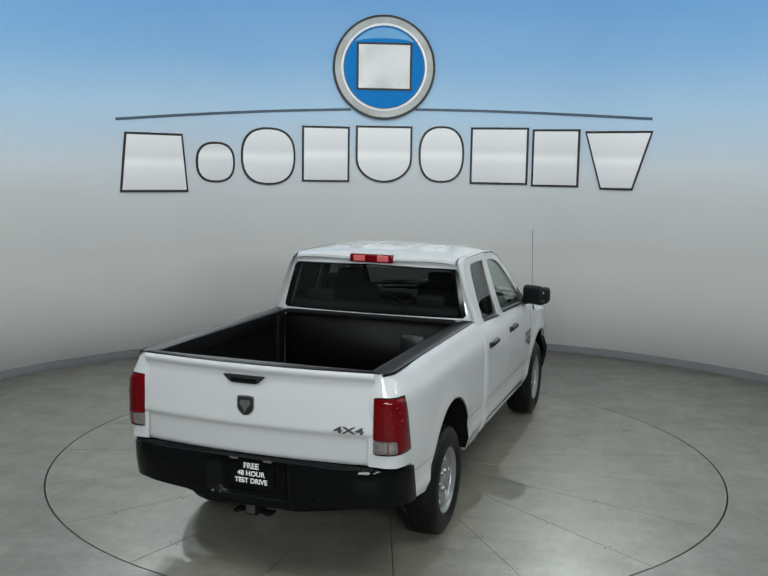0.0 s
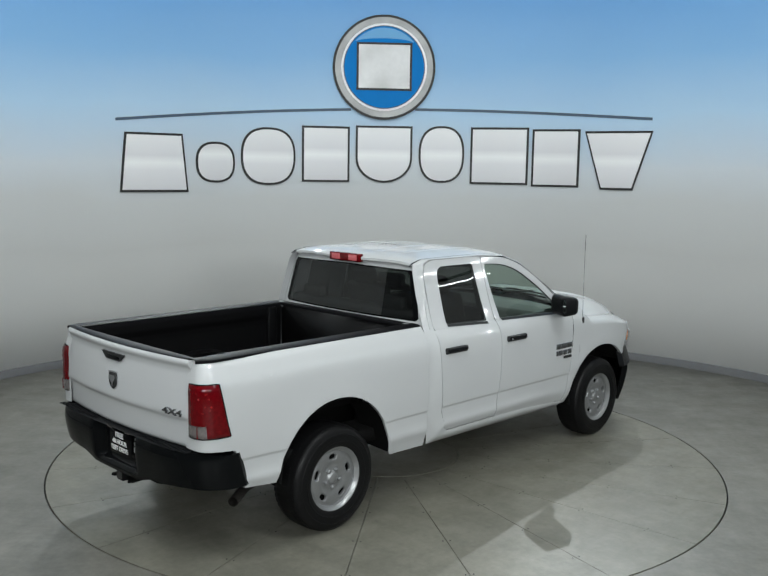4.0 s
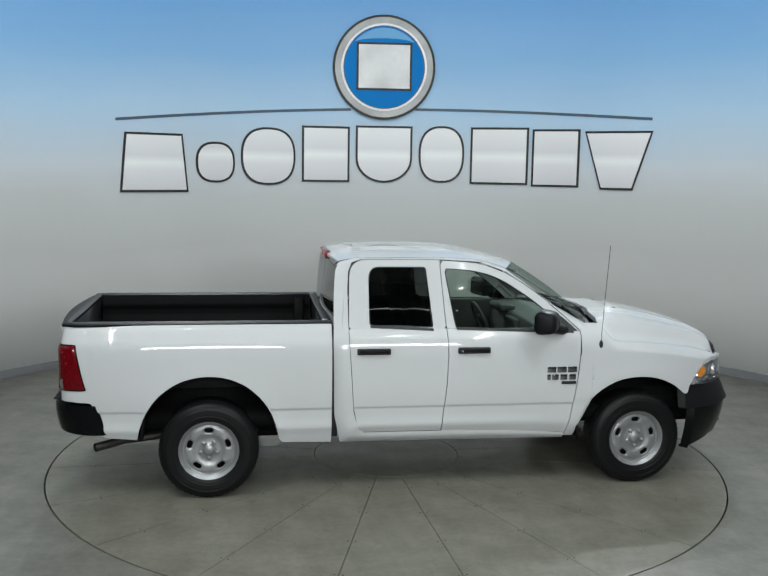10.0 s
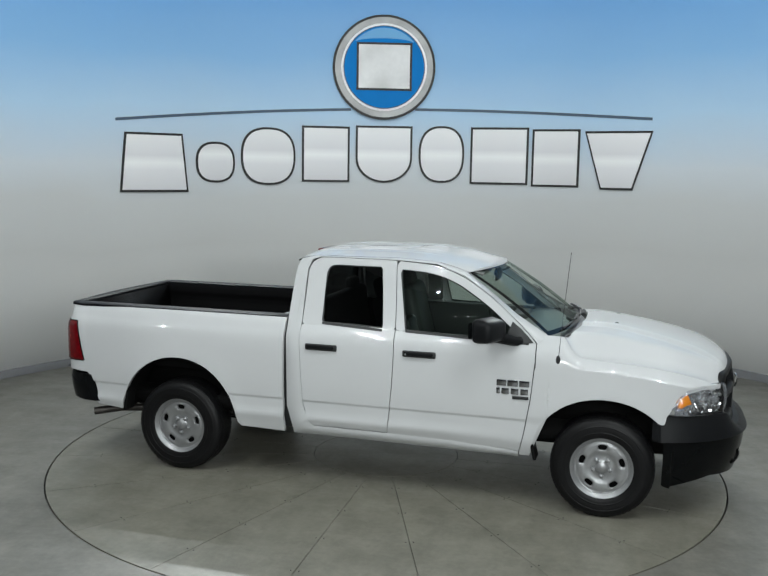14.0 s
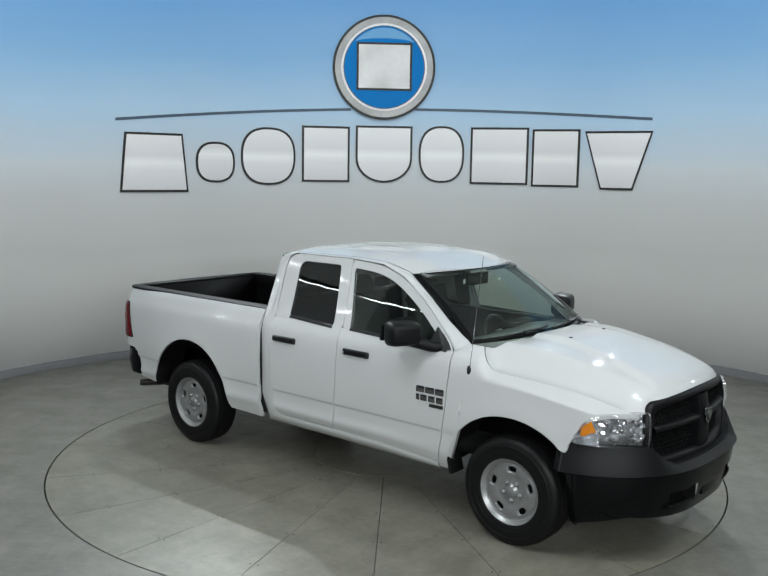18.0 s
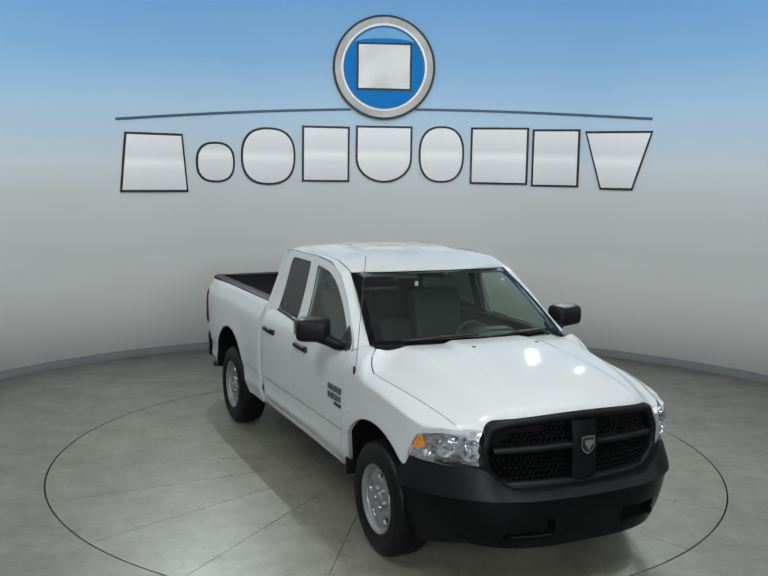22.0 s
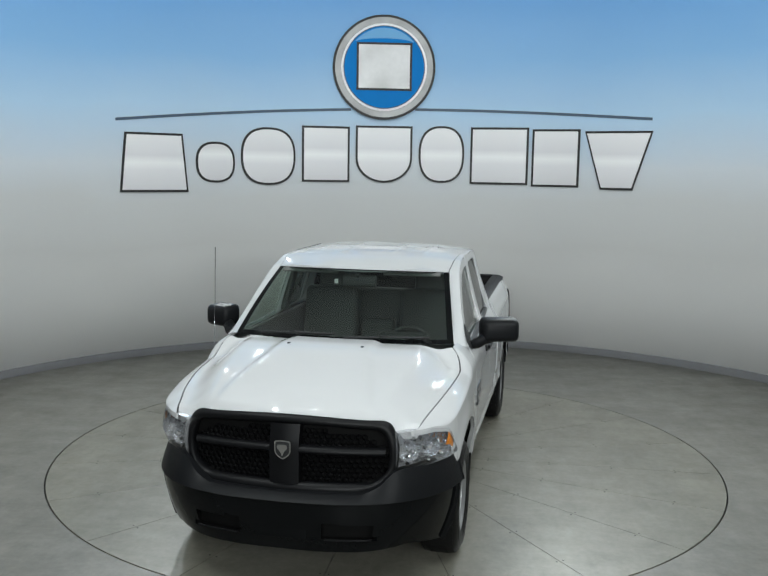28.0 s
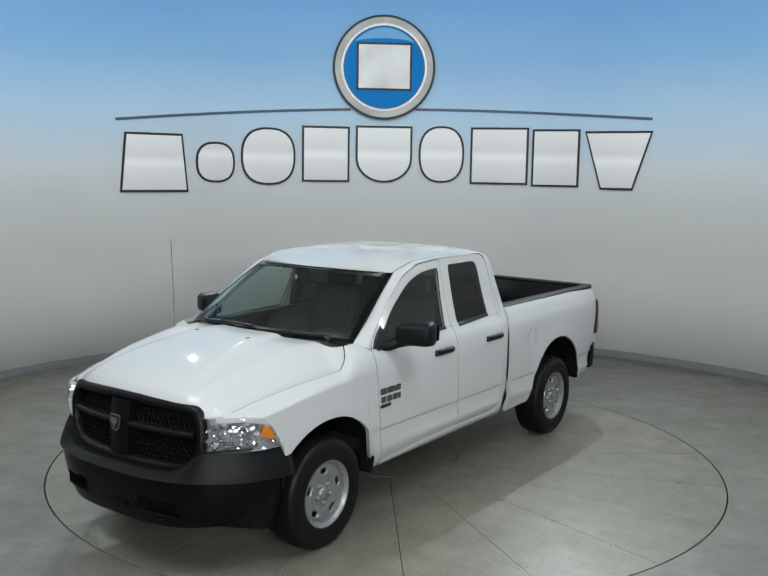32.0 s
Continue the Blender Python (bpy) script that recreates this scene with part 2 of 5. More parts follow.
def add_box(bm, c, s, rot=None, bevel=0.0):
    r = bmesh.ops.create_cube(bm, size=1.0)
    vs = r["verts"]
    m = Matrix.Translation(c) @ (rot.to_4x4() if rot else Matrix()) @ Matrix.Diagonal((*s, 1))
    bmesh.ops.transform(bm, matrix=m, verts=vs)
    if bevel:
        es = list({e for v in vs for e in v.link_edges})
        bmesh.ops.bevel(bm, geom=es, offset=bevel, segments=3, affect="EDGES", profile=0.5)


def box(c, s, bevel=0.0, rot=None):
    bm = bmesh.new()
    add_box(bm, c, s, rot, bevel)
    return bm


def resample(pts, n, close=False):
    """n points at even steps along a polyline."""
    p = [Vector(q) for q in pts]
    if close:
        p.append(p[0])
    d = [0.0]
    for a, b in zip(p, p[1:]):
        d.append(d[-1] + (b - a).length)
    out = []
    for k in range(n):
        s = d[-1] * k / (n if close else n - 1)
        i = 0
        while i < len(p) - 2 and d[i + 1] < s:
            i += 1
        w = (s - d[i]) / max(1e-9, d[i + 1] - d[i])
        out.append(p[i].lerp(p[i + 1], w))
    return out


def rounded(poly, r, seg=5):
    """A polygon of 2D points with its corners rounded; r one number or one per corner."""
    out, n = [], len(poly)
    for i in range(n):
        a, b, c = Vector(poly[i - 1]), Vector(poly[i]), Vector(poly[(i + 1) % n])
        rr = r[i] if isinstance(r, (list, tuple)) else r
        rr = min(rr, (a - b).length * 0.48, (c - b).length * 0.48)
        p, q = b + (a - b).normalized() * rr, b + (c - b).normalized() * rr
        if rr < 1e-5:
            out.append(b)
            continue
        for k in range(seg + 1):
            w = k / seg
            out.append(p.lerp(b, w).lerp(b.lerp(q, w), w))
    return out


def tube(pts, r, seg=8, caps=True):
    bm = bmesh.new()
    add_tube(bm, pts, r, seg, caps)
    return bm


def add_tube(bm, pts, r, seg=8, caps=True):
    pts = [Vector(p) for p in pts]
    rings = []
    for i, p in enumerate(pts):
        t = (pts[min(i + 1, len(pts) - 1)] - pts[max(i - 1, 0)]).normalized()
        a = t.cross(Vector((0, 0, 1)) if abs(t.z) < 0.9 else Vector((1, 0, 0))).normalized()
        b = t.cross(a)
        rad = r[i] if isinstance(r, (list, tuple)) else r
        rings.append([bm.verts.new(p + (a * math.cos(k / seg * 2 * math.pi) + b * math.sin(k / seg * 2 * math.pi)) * rad) for k in range(seg)])
    for p, q in zip(rings, rings[1:]):
        for k in range(seg):
            bm.faces.new((p[k], p[(k + 1) % seg], q[(k + 1) % seg], q[k]))
    if caps:
        bm.faces.new(rings[0])
        bm.faces.new(list(reversed(rings[-1])))


def add_lathe(bm, profile, seg, m=None):
    """Revolves (axial y, radius) pairs about the y axis."""
    m = m or Matrix()
    rings = [[bm.verts.new(m @ Vector((r * math.cos(2 * math.pi * k / seg), y, r * math.sin(2 * math.pi * k / seg)))) for k in range(seg)] for y, r in profile]
    for p, q in zip(rings, rings[1:]):
        for k in range(seg):
            bm.faces.new((p[k], p[(k + 1) % seg], q[(k + 1) % seg], q[k]))
    return rings


def prism(outline, lift, top):
    """A slab: outline is a list of 2D points; lift(p, h) gives the 3D point at height h; from h = 0 to top."""
    bm = bmesh.new()
    a = [bm.verts.new(lift(p, 0.0)) for p in outline]
    b = [bm.verts.new(lift(p, top)) for p in outline]
    n = len(outline)
    for i in range(n):
        j = (i + 1) % n
        bm.faces.new((a[i], a[j], b[j], b[i]))
    bm.faces.new(b)
    bm.faces.new(list(reversed(a)))
    bmesh.ops.recalc_face_normals(bm, faces=bm.faces)
    return bm


def interp(x, xs, ys):
    return float(np.interp(x, xs, ys))


def spline(x, xs, ys):
    """A smooth curve through the points that never overshoots them."""
    n = len(xs)
    x = max(xs[0], min(xs[-1], x))
    d = [(ys[i + 1] - ys[i]) / (xs[i + 1] - xs[i]) for i in range(n - 1)]
    m = [d[0]] + [0.0 if a * b <= 0 else 2 * a * b / (a + b) for a, b in zip(d, d[1:])] + [d[-1]]
    i = 0
    while i < n - 2 and xs[i + 1] < x:
        i += 1
    h = xs[i + 1] - xs[i]
    s = (x - xs[i]) / h
    return ys[i] * (1 + 2 * s) * (1 - s) ** 2 + h * m[i] * s * (1 - s) ** 2 + ys[i + 1] * s * s * (3 - 2 * s) + h * m[i + 1] * s * s * (s - 1)


def smooth01(x):
    x = max(0.0, min(1.0, x))
    return x * x * (3 - 2 * x)


# ---- the room ----
def wall_point(deg, z, inset=0.0):
    a = radians(deg)
    return Vector((WALL_X + (WALL_R - inset) * math.sin(a), WALL_Y + (WALL_R - inset) * math.cos(a), z))


def plan_arc(inset, a0=-105, a1=105):
    n = round((a1 - a0) / 2.5)
    return [wall_point(a0 + (a1 - a0) * k / n, 0, inset).to_2d() for k in range(n + 1)]


def plan_rear(inset):
    """The rest of the hall, behind the camera."""
    w = WALL_R + 0.6 - inset
    a, b = wall_point(105, 0, inset).to_2d(), wall_point(-105, 0, inset).to_2d()
    return [a, Vector((WALL_X + w, -3.2)), Vector((WALL_X + w, -11.5 + inset)), Vector((WALL_X - w, -11.5 + inset)), Vector((WALL_X - w, -3.2)), b]


def wall_mesh(inner, outer):
    bm = bmesh.new()
    n = len(inner)
    rows = [[bm.verts.new((p.x, p.y, z)) for p in inner] for z in (0.0, 1.5, 3.0, 4.5, CEILING)]
    back = [[bm.verts.new((p.x, p.y, z)) for p in outer] for z in (0.0, CEILING)]
    for r in range(4):
        for i in range(n - 1):
            bm.faces.new((rows[r][i + 1], rows[r][i], rows[r + 1][i], rows[r + 1][i + 1]))
    for i in range(n - 1):
        bm.faces.new((back[0][i], back[0][i + 1], back[1][i + 1], back[1][i]))
        bm.faces.new((rows[0][i], rows[0][i + 1], back[0][i + 1], back[0][i]))
        bm.faces.new((rows[-1][i + 1], rows[-1][i], back[1][i], back[1][i + 1]))
    return bm


def build_room():
    for name, a0, a1 in (("wall_west", -105, -65), ("wall_east", 65, 105)):
        wall = part(name, wall_mesh(plan_arc(0.0, a0, a1), plan_arc(-0.2, a0, a1)), GREYWALL)
        tagged(wall, "curved plain grey showroom wall beside the mural", "wall", kind="structure")
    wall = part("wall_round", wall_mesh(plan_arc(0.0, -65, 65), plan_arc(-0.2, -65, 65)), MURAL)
    tagged(wall, "curved pale grey showroom wall with a blue sky mural above", "wall", kind="structure")
    wall = part("wall_rear", wall_mesh(plan_rear(0.0), plan_rear(-0.2)), DARKWALL, smooth=False)
    tagged(wall, "dark grey plain wall of the hall behind the stage", "wall", kind="structure")
    bm = bmesh.new()
    ring = [[bm.verts.new((p.x, p.y, z)) for p in q] for q, z in ((plan_arc(0.022), 0.0), (plan_arc(0.022), 0.092), (plan_arc(0.016), 0.1), (plan_arc(0.0), 0.1))]
    for p, q in zip(ring, ring[1:]):
        for i in range(len(p) - 1):
            bm.faces.new((p[i + 1], p[i], q[i], q[i + 1]))
    tagged(part("baseboard", bm, BASE), "grey painted baseboard along the round wall", "baseboard", kind="structure")

    # floor with a round opening for the turntable
    bm = bmesh.new()
    seg = 160
    rim = [Vector((math.cos(2 * math.pi * k / seg), math.sin(2 * math.pi * k / seg), 0)) for k in range(seg)]
    radii = [TABLE_R + 0.014, 3.6, 4.5, 6.0, 9.0, 14.0]
    rings = [[bm.verts.new(d * r) for d in rim] for r in radii]
    low = [bm.verts.new(d * radii[0] + Vector((0, 0, -0.06))) for d in rim]
    for p, q in zip([low] + rings, rings):
        for k in range(seg):
            j = (k + 1) % seg
            bm.faces.new((p[k], p[j], q[j], q[k]))
    tagged(part("floor", bm, FLOOR, smooth=False), "polished grey concrete showroom floor", "floor", kind="structure")
    bm = bmesh.new()
    bmesh.ops.create_circle(bm, cap_ends=True, radius=3.4, segments=64, matrix=Matrix.Translation((0, 0, -0.07)))
    tagged(part("pit_floor", bm, GROOVE), "dark pit below the turntable", "floor", kind="structure")
    # the ceiling is out of view; its height is chosen for the uplights' glow
    tagged(part("ceiling", box((0, -3, CEILING + 0.1), (15, 20, 0.2)), CEIL, smooth=False), "plain painted showroom ceiling", "ceiling", kind="structure")


def build_turntable():
    """Twenty wedge plates round a centre plate, with open joints and screws."""
    root = new("turntable")
    tagged(root, "round concrete-grey turntable floor of wedge plates", "turntable")
    step, off = 18.0, -51.5
    gap = 0.0024
    for k in range(20):
        a0, a1 = radians(off + k * step), radians(off + (k + 1) * step)
        bm = bmesh.new()
        cols = 8
        top = []
        for r in (0.672, 1.3, 2.0, 2.6, TABLE_R):
            d = gap / r
            top.append([bm.verts.new((r * math.cos(a0 + d + (a1 - a0 - 2 * d) * i / cols), r * math.sin(a0 + d + (a1 - a0 - 2 * d) * i / cols), 0)) for i in range(cols + 1)])
        for p, q in zip(top, top[1:]):
            for i in range(cols):
                bm.faces.new((p[i], q[i], q[i + 1], p[i + 1]))
        loop = top[0] + [r[-1] for r in top[1:]] + list(reversed(top[-1][:-1])) + [r[0] for r in reversed(top[1:-1])]
        add_skirt(bm, loop, lambda c: Vector((0, 0, -0.05)))
        part("wedge_plate", bm, PLATE, root, smooth=False)
    bm = bmesh.new()
    rings = [[bm.verts.new((r * math.cos(2 * math.pi * k / 64), r * math.sin(2 * math.pi * k / 64), z)) for k in range(64)] for r, z in ((0.664, -0.05), (0.664, 0), (0.3, 0))]
    for p, q in zip(rings, rings[1:]):
        for k in range(64):
            bm.faces.new((p[k], p[(k + 1) % 64], q[(k + 1) % 64], q[k]))
    bm.faces.new(rings[-1])
    part("centre_plate", bm, PLATE, root, smooth=False)
    me = None
    for k in range(20):
        for side in (-1, 1):
            for r in (0.95, 1.5, 2.05, 2.6):
                a = radians(off + k * step) + side * 0.028 / r
                if me is None:
                    bm = bmesh.new()
                    bmesh.ops.create_cone(bm, cap_ends=True, segments=8, radius1=0.006, radius2=0.005, depth=0.003)
                    s = part("screw", bm, GROOVE, root, smooth=False)
                    me = s.data
                else:
                    s = new("screw", me)
                    s.parent = root
                s.location = (r * math.cos(a), r * math.sin(a), 0.001)
    return root


def sign_slab(name, outline, low, high, mat, parent, label="", seat=None):
    """A flat slab on the round wall; outline in (degrees along the wall, height)."""
    bm = bmesh.new()
    n = len(outline)
    mid = (min(p[0] for p in outline) + max(p[0] for p in outline)) / 2
    half = radians(max(p[0] for p in outline) - mid) * WALL_R
    seat = half * half / (2 * WALL_R) if seat is None else seat
    tan = Vector((math.cos(radians(mid)), -math.sin(radians(mid)), 0))

    def place(p, h):
        return wall_point(mid, p[1], seat + h) + tan * (radians(p[0] - mid) * WALL_R)
    a = [bm.verts.new(place(p, low)) for p in outline]
    b = [bm.verts.new(place(p, high)) for p in outline]
    for i in range(n):
        j = (i + 1) % n
        bm.faces.new((a[i], a[j], b[j], b[i]))
    bm.faces.new(b)
    bmesh.ops.recalc_face_normals(bm, faces=bm.faces)
    return part(name, bm, mat, parent, label, smooth=False)


def block_shape(i, a0, a1, z0, z1):
    """Plain outlines: discs, a tapered block, blocks with round corners."""
    w, h, m = a1 - a0, z1 - z0, (a0 + a1) / 2
    if i in (1, 2, 5):
        return [(m + w / 2 * math.copysign(abs(math.cos(t)) ** 0.8, math.cos(t)), (z0 + z1) / 2 + h / 2 * math.copysign(abs(math.sin(t)) ** 0.8, math.sin(t))) for t in [2 * math.pi * k / 48 for k in range(48)]]
    if i == 8:
        return [(m - w * 0.24, z0), (m + w * 0.24, z0), (a1, z1), (a0, z1)]
    if i == 4:
        return [(m + w / 2 * math.cos(t), z0 + h * 0.42 + h * 0.42 * math.sin(t)) for t in [math.pi + math.pi * k / 20 for k in range(21)]] + [(a1, z1), (a0, z1)]
    if i == 0:
        return [(a0, z0), (a1, z0), (a1 - w * 0.08, z1), (a0 + w * 0.08, z1)]
    return [(a0, z0), (a1, z0), (a1, z1), (a0, z1)]


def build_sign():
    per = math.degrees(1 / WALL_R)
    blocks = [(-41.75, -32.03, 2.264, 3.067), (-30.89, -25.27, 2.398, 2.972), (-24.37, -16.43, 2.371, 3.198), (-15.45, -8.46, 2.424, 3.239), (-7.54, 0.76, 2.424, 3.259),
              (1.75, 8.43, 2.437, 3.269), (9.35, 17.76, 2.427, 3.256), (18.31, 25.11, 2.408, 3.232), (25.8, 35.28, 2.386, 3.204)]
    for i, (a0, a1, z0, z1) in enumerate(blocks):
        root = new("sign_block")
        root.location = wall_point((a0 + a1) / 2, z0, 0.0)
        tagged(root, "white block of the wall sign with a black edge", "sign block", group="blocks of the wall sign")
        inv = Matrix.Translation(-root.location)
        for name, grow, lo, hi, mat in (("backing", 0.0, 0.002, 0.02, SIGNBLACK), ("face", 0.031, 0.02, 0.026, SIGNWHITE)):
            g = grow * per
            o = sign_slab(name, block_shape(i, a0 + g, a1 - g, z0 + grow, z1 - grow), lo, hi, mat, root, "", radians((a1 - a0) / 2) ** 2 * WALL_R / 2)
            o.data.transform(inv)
    # arched line in two halves
    xs = [-42.19, -30.84, -16.68, -9.51, -3.5, 2.56, 9.86, 23.96, 35.08]
    zs = [3.225, 3.343, 3.446, 3.482, 3.51, 3.505, 3.49, 3.438, 3.362]
    co = np.polyfit(xs, zs, 4)
    for a0, a1 in ((-42.19, -8.3), (1.1, 35.08)):
        bm = bmesh.new()
        rows = []
        for k in range(41):
            d = a0 + (a1 - a0) * k / 40
            z = float(np.polyval(co, d))
            rows.append([bm.verts.new(wall_point(d, z + dz, i)) for dz, i in ((-0.019, 0.001), (-0.019, 0.012), (0.019, 0.012), (0.019, 0.001))])
        for p, q in zip(rows, rows[1:]):
            for i in range(3):
                bm.faces.new((p[i], p[i + 1], q[i + 1], q[i]))
        bmesh.ops.recalc_face_normals(bm, faces=bm.faces)
        tagged(part("sign_line", bm, SIGNLINE, smooth=False), "thin slate blue arched line of the wall sign", "sign line", group="lines of the wall sign")
    # round emblem
    root = new("sign_emblem")
    ca, cz, rr = -3.57, 4.098, 0.752
    root.location = wall_point(ca, cz - rr, 0)
    tagged(root, "round blue emblem with a silver ring on the wall", "emblem")
    inv = Matrix.Translation(-root.location)

    def ring(r):
        return [(ca + r * math.cos(2 * math.pi * k / 72) * per, cz + r * math.sin(2 * math.pi * k / 72)) for k in range(72)]
    for name, r, lo, hi, mat in (("rim", rr, 0.002, 0.03, SIGNBLACK), ("silver_ring", rr - 0.036, 0.03, 0.045, SIGNSTEEL), ("white_ring", rr - 0.125, 0.045, 0.049, SIGNWHITE),
                                 ("navy_ring", rr - 0.157, 0.049, 0.053, SIGNLINE), ("blue_disc", rr - 0.17, 0.053, 0.057, SIGNBLUE)):
        sign_slab(name, ring(r), lo, hi, mat, root, "", 0.05).data.transform(inv)
    # printed gloss: a pale crescent along the disc's upper edge
    rd = rr - 0.19
    arc_ = [radians(40 + 100 * k / 30) for k in range(31)]
    moon = [(ca + rd * math.cos(a) * per, cz + rd * math.sin(a)) for a in arc_] + [(ca + rd * math.cos(a) * per * 0.98, cz + rd * math.sin(a) - 0.15 * math.sin((a - arc_[0]) / (arc_[-1] - arc_[0]) * math.pi)) for a in reversed(arc_[1:-1])]
    sign_slab("gloss_crescent", moon, 0.057, 0.0585, SIGNGLOSS, root, "", 0.05).data.transform(inv)
    for name, g, lo, hi, mat in (("block_edge", 0.0, 0.057, 0.066, SIGNBLACK), ("block", 0.032, 0.066, 0.072, SIGNSILVER)):
        w, h = 0.405 - g, 0.342 - g
        sign_slab(name, [(ca - w * per, cz - h + 0.01), (ca + w * per, cz - h + 0.01), (ca + w * per, cz + h + 0.01), (ca - w * per, cz + h + 0.01)], lo, hi, mat, root, "", 0.05).data.transform(inv)


def build_ceiling_lights():
    # fixtures that carry the added uplights
    for x, y in UPLIGHTS:
        root = new("ceiling_strip_light")
        root.location = (x, y, 6.08)
        tagged(root, "long narrow white ceiling strip light with an added fill uplight", "ceiling light", group="ceiling strip lights")
        part("housing", box((0, 0, 0.02), (0.06, 3.3, 0.05), 0.01), CEIL, root)
        part("rod", box((0, 0, 0.63), (0.008, 0.008, 1.18)), CEIL, root)
    # cans for the added downlights
    for x, y in DOWNS:
        root = new("fill_downlight")
        root.location = (x, y, 6.08)
        tagged(root, "small round black ceiling downlight added as fill", "downlight", group="ceiling downlights")
        bm = bmesh.new()
        bmesh.ops.create_cone(bm, cap_ends=True, segments=20, radius1=0.15, radius2=0.13, depth=0.12, matrix=Matrix.Translation((0, 0, 0.07)))
        part("can", bm, TRIM, root)
        part("rod", box((0, 0, 0.67), (0.008, 0.008, 1.1)), CEIL, root)
    # housings for the two added fill panels
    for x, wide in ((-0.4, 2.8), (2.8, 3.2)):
        root = new("fill_panel")
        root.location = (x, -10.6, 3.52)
        tagged(root, "long horizontal white panel light added as fill", "panel light", group="horizontal panel lights")
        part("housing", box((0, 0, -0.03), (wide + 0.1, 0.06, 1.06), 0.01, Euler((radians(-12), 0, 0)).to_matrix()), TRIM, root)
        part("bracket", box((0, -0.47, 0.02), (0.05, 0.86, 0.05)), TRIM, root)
    root = new("wall_line_light")
    root.location = (0.2, -10.68, 5.32)
    tagged(root, "very long thin white line light", "strip light")
    part("housing", box((0, 0, 0.02), (9.6, 0.05, 0.08), 0.01), TRIM, root)
    part("bracket", box((0, -0.42, 0.02), (0.05, 0.8, 0.05)), TRIM, root)
    root = new("wall_spotlight")
    root.location = (0.5, -10.4, 4.47)
    tagged(root, "small black wall spotlight", "spotlight")
    part("can", box((0, -0.06, 0.0), (0.2, 0.1, 0.2), 0.03), TRIM, root)
    part("bracket", box((0, -0.6, 0.0), (0.04, 1.0, 0.04)), TRIM, root)
    for x, y in SPOTS:
        root = new("ceiling_spotlight")
        root.location = (x, y, 5.07)
        tagged(root, "small black ceiling spotlight", "spotlight", group="ceiling spotlights")
        bm = bmesh.new()
        bmesh.ops.create_cone(bm, cap_ends=True, segments=20, radius1=0.16, radius2=0.1, depth=0.18, matrix=Matrix.Translation((0, 0, 0.2)))
        part("can", bm, TRIM, root)
        part("rod", box((0, 0, 1.255), (0.01, 0.01, 1.95)), CEIL, root)
    for s in (-1, 1):
        root = new("side_line_light")
        root.location = (s * (SIDE_X + 0.05), SIDE_Y, SIDE_Z + 0.03)
        tagged(root, "long thin white line light on the side wall", "strip light", group="side line lights")
        part("housing", box((0, 0, 0), (0.05, 4.7, 0.06), 0.01), TRIM, root)
        part("bracket", box((s * 0.16, 0.9, 0), (0.34, 0.04, 0.04)), TRIM, root)
    for x, y, z in EDGE_SPOTS:
        root = new("edge_spotlight")
        root.location = (x, y, z + 0.02)
        tagged(root, "small black spotlight on a short arm", "spotlight", group="edge spotlights")
        out = (Vector((x, y, 0)) - Vector((0, -0.5, 0))).normalized()
        part("can", box(out * 0.09, (0.13, 0.13, 0.14), 0.03, out.to_track_quat("X", "Z").to_matrix()), TRIM, root)
        part("bracket", tube([out * 0.1, out * (0.62 if z < 4 else 1.9)], 0.012, 6), TRIM, root)


# ---- the pickup truck: x forward, y to its left, z up, origin on the ground midway between the axles ----
AXLE = 1.785
WHEEL_Z = 0.392
CABZ = [0.40, 0.44, 0.50, 0.56, 0.70, 0.714, 0.726, 0.9, 1.1, 1.20, 1.26, 1.31, 1.345, 1.37, 1.95]
CABY = [0.905, 0.938, 0.968, 0.986, 0.992, 0.9925, 1.0015, 1.008, 1.005, 0.996, 0.983, 0.955, 0.925, 0.912, 0.742]
BEDZ = [0.40, 0.44, 0.50, 0.56, 0.70, 0.714, 0.726, 0.9, 1.1, 1.20, 1.25, 1.29, 1.34, 1.375, 1.395]
BEDY = [0.935, 0.954, 0.972, 0.986, 0.992, 0.9925, 1.0015, 1.008, 1.005, 0.998, 0.988, 0.968, 0.943, 0.922, 0.895]


def arch(x, cx, w, top, n=2.08):
    d = abs(x - cx) / w
    return WHEEL_Z + (top - WHEEL_Z) * (1 - d ** n) ** (1 / n) if d < 1 else -1.0


def flare(x, z):
    r1 = math.hypot((x - AXLE) / 0.56, (z - WHEEL_Z) / 0.55)
    r2 = math.hypot((x + AXLE) / 0.55, (z - WHEEL_Z) / 0.60)
    return 0.010 * (math.exp(-((r1 - 1.03) / 0.16) ** 2) + math.exp(-((r2 - 1.03) / 0.16) ** 2))


def side_y(x, z, bed=False):
    y = spline(z, BEDZ if bed else CABZ, BEDY if bed else CABY)
    if x > 1.8:
        y -= 0.12 * (x - 1.8) ** 2
    if x < -2.2:
        y -= 0.10 * (x + 2.2) ** 2
    y += 0.011 * math.exp(-((z - 0.575) / 0.035) ** 2) * smooth01((1.25 - x) / 0.9)
    return y + flare(x, z) * (1.0 if z < 1.2 else 0.0)


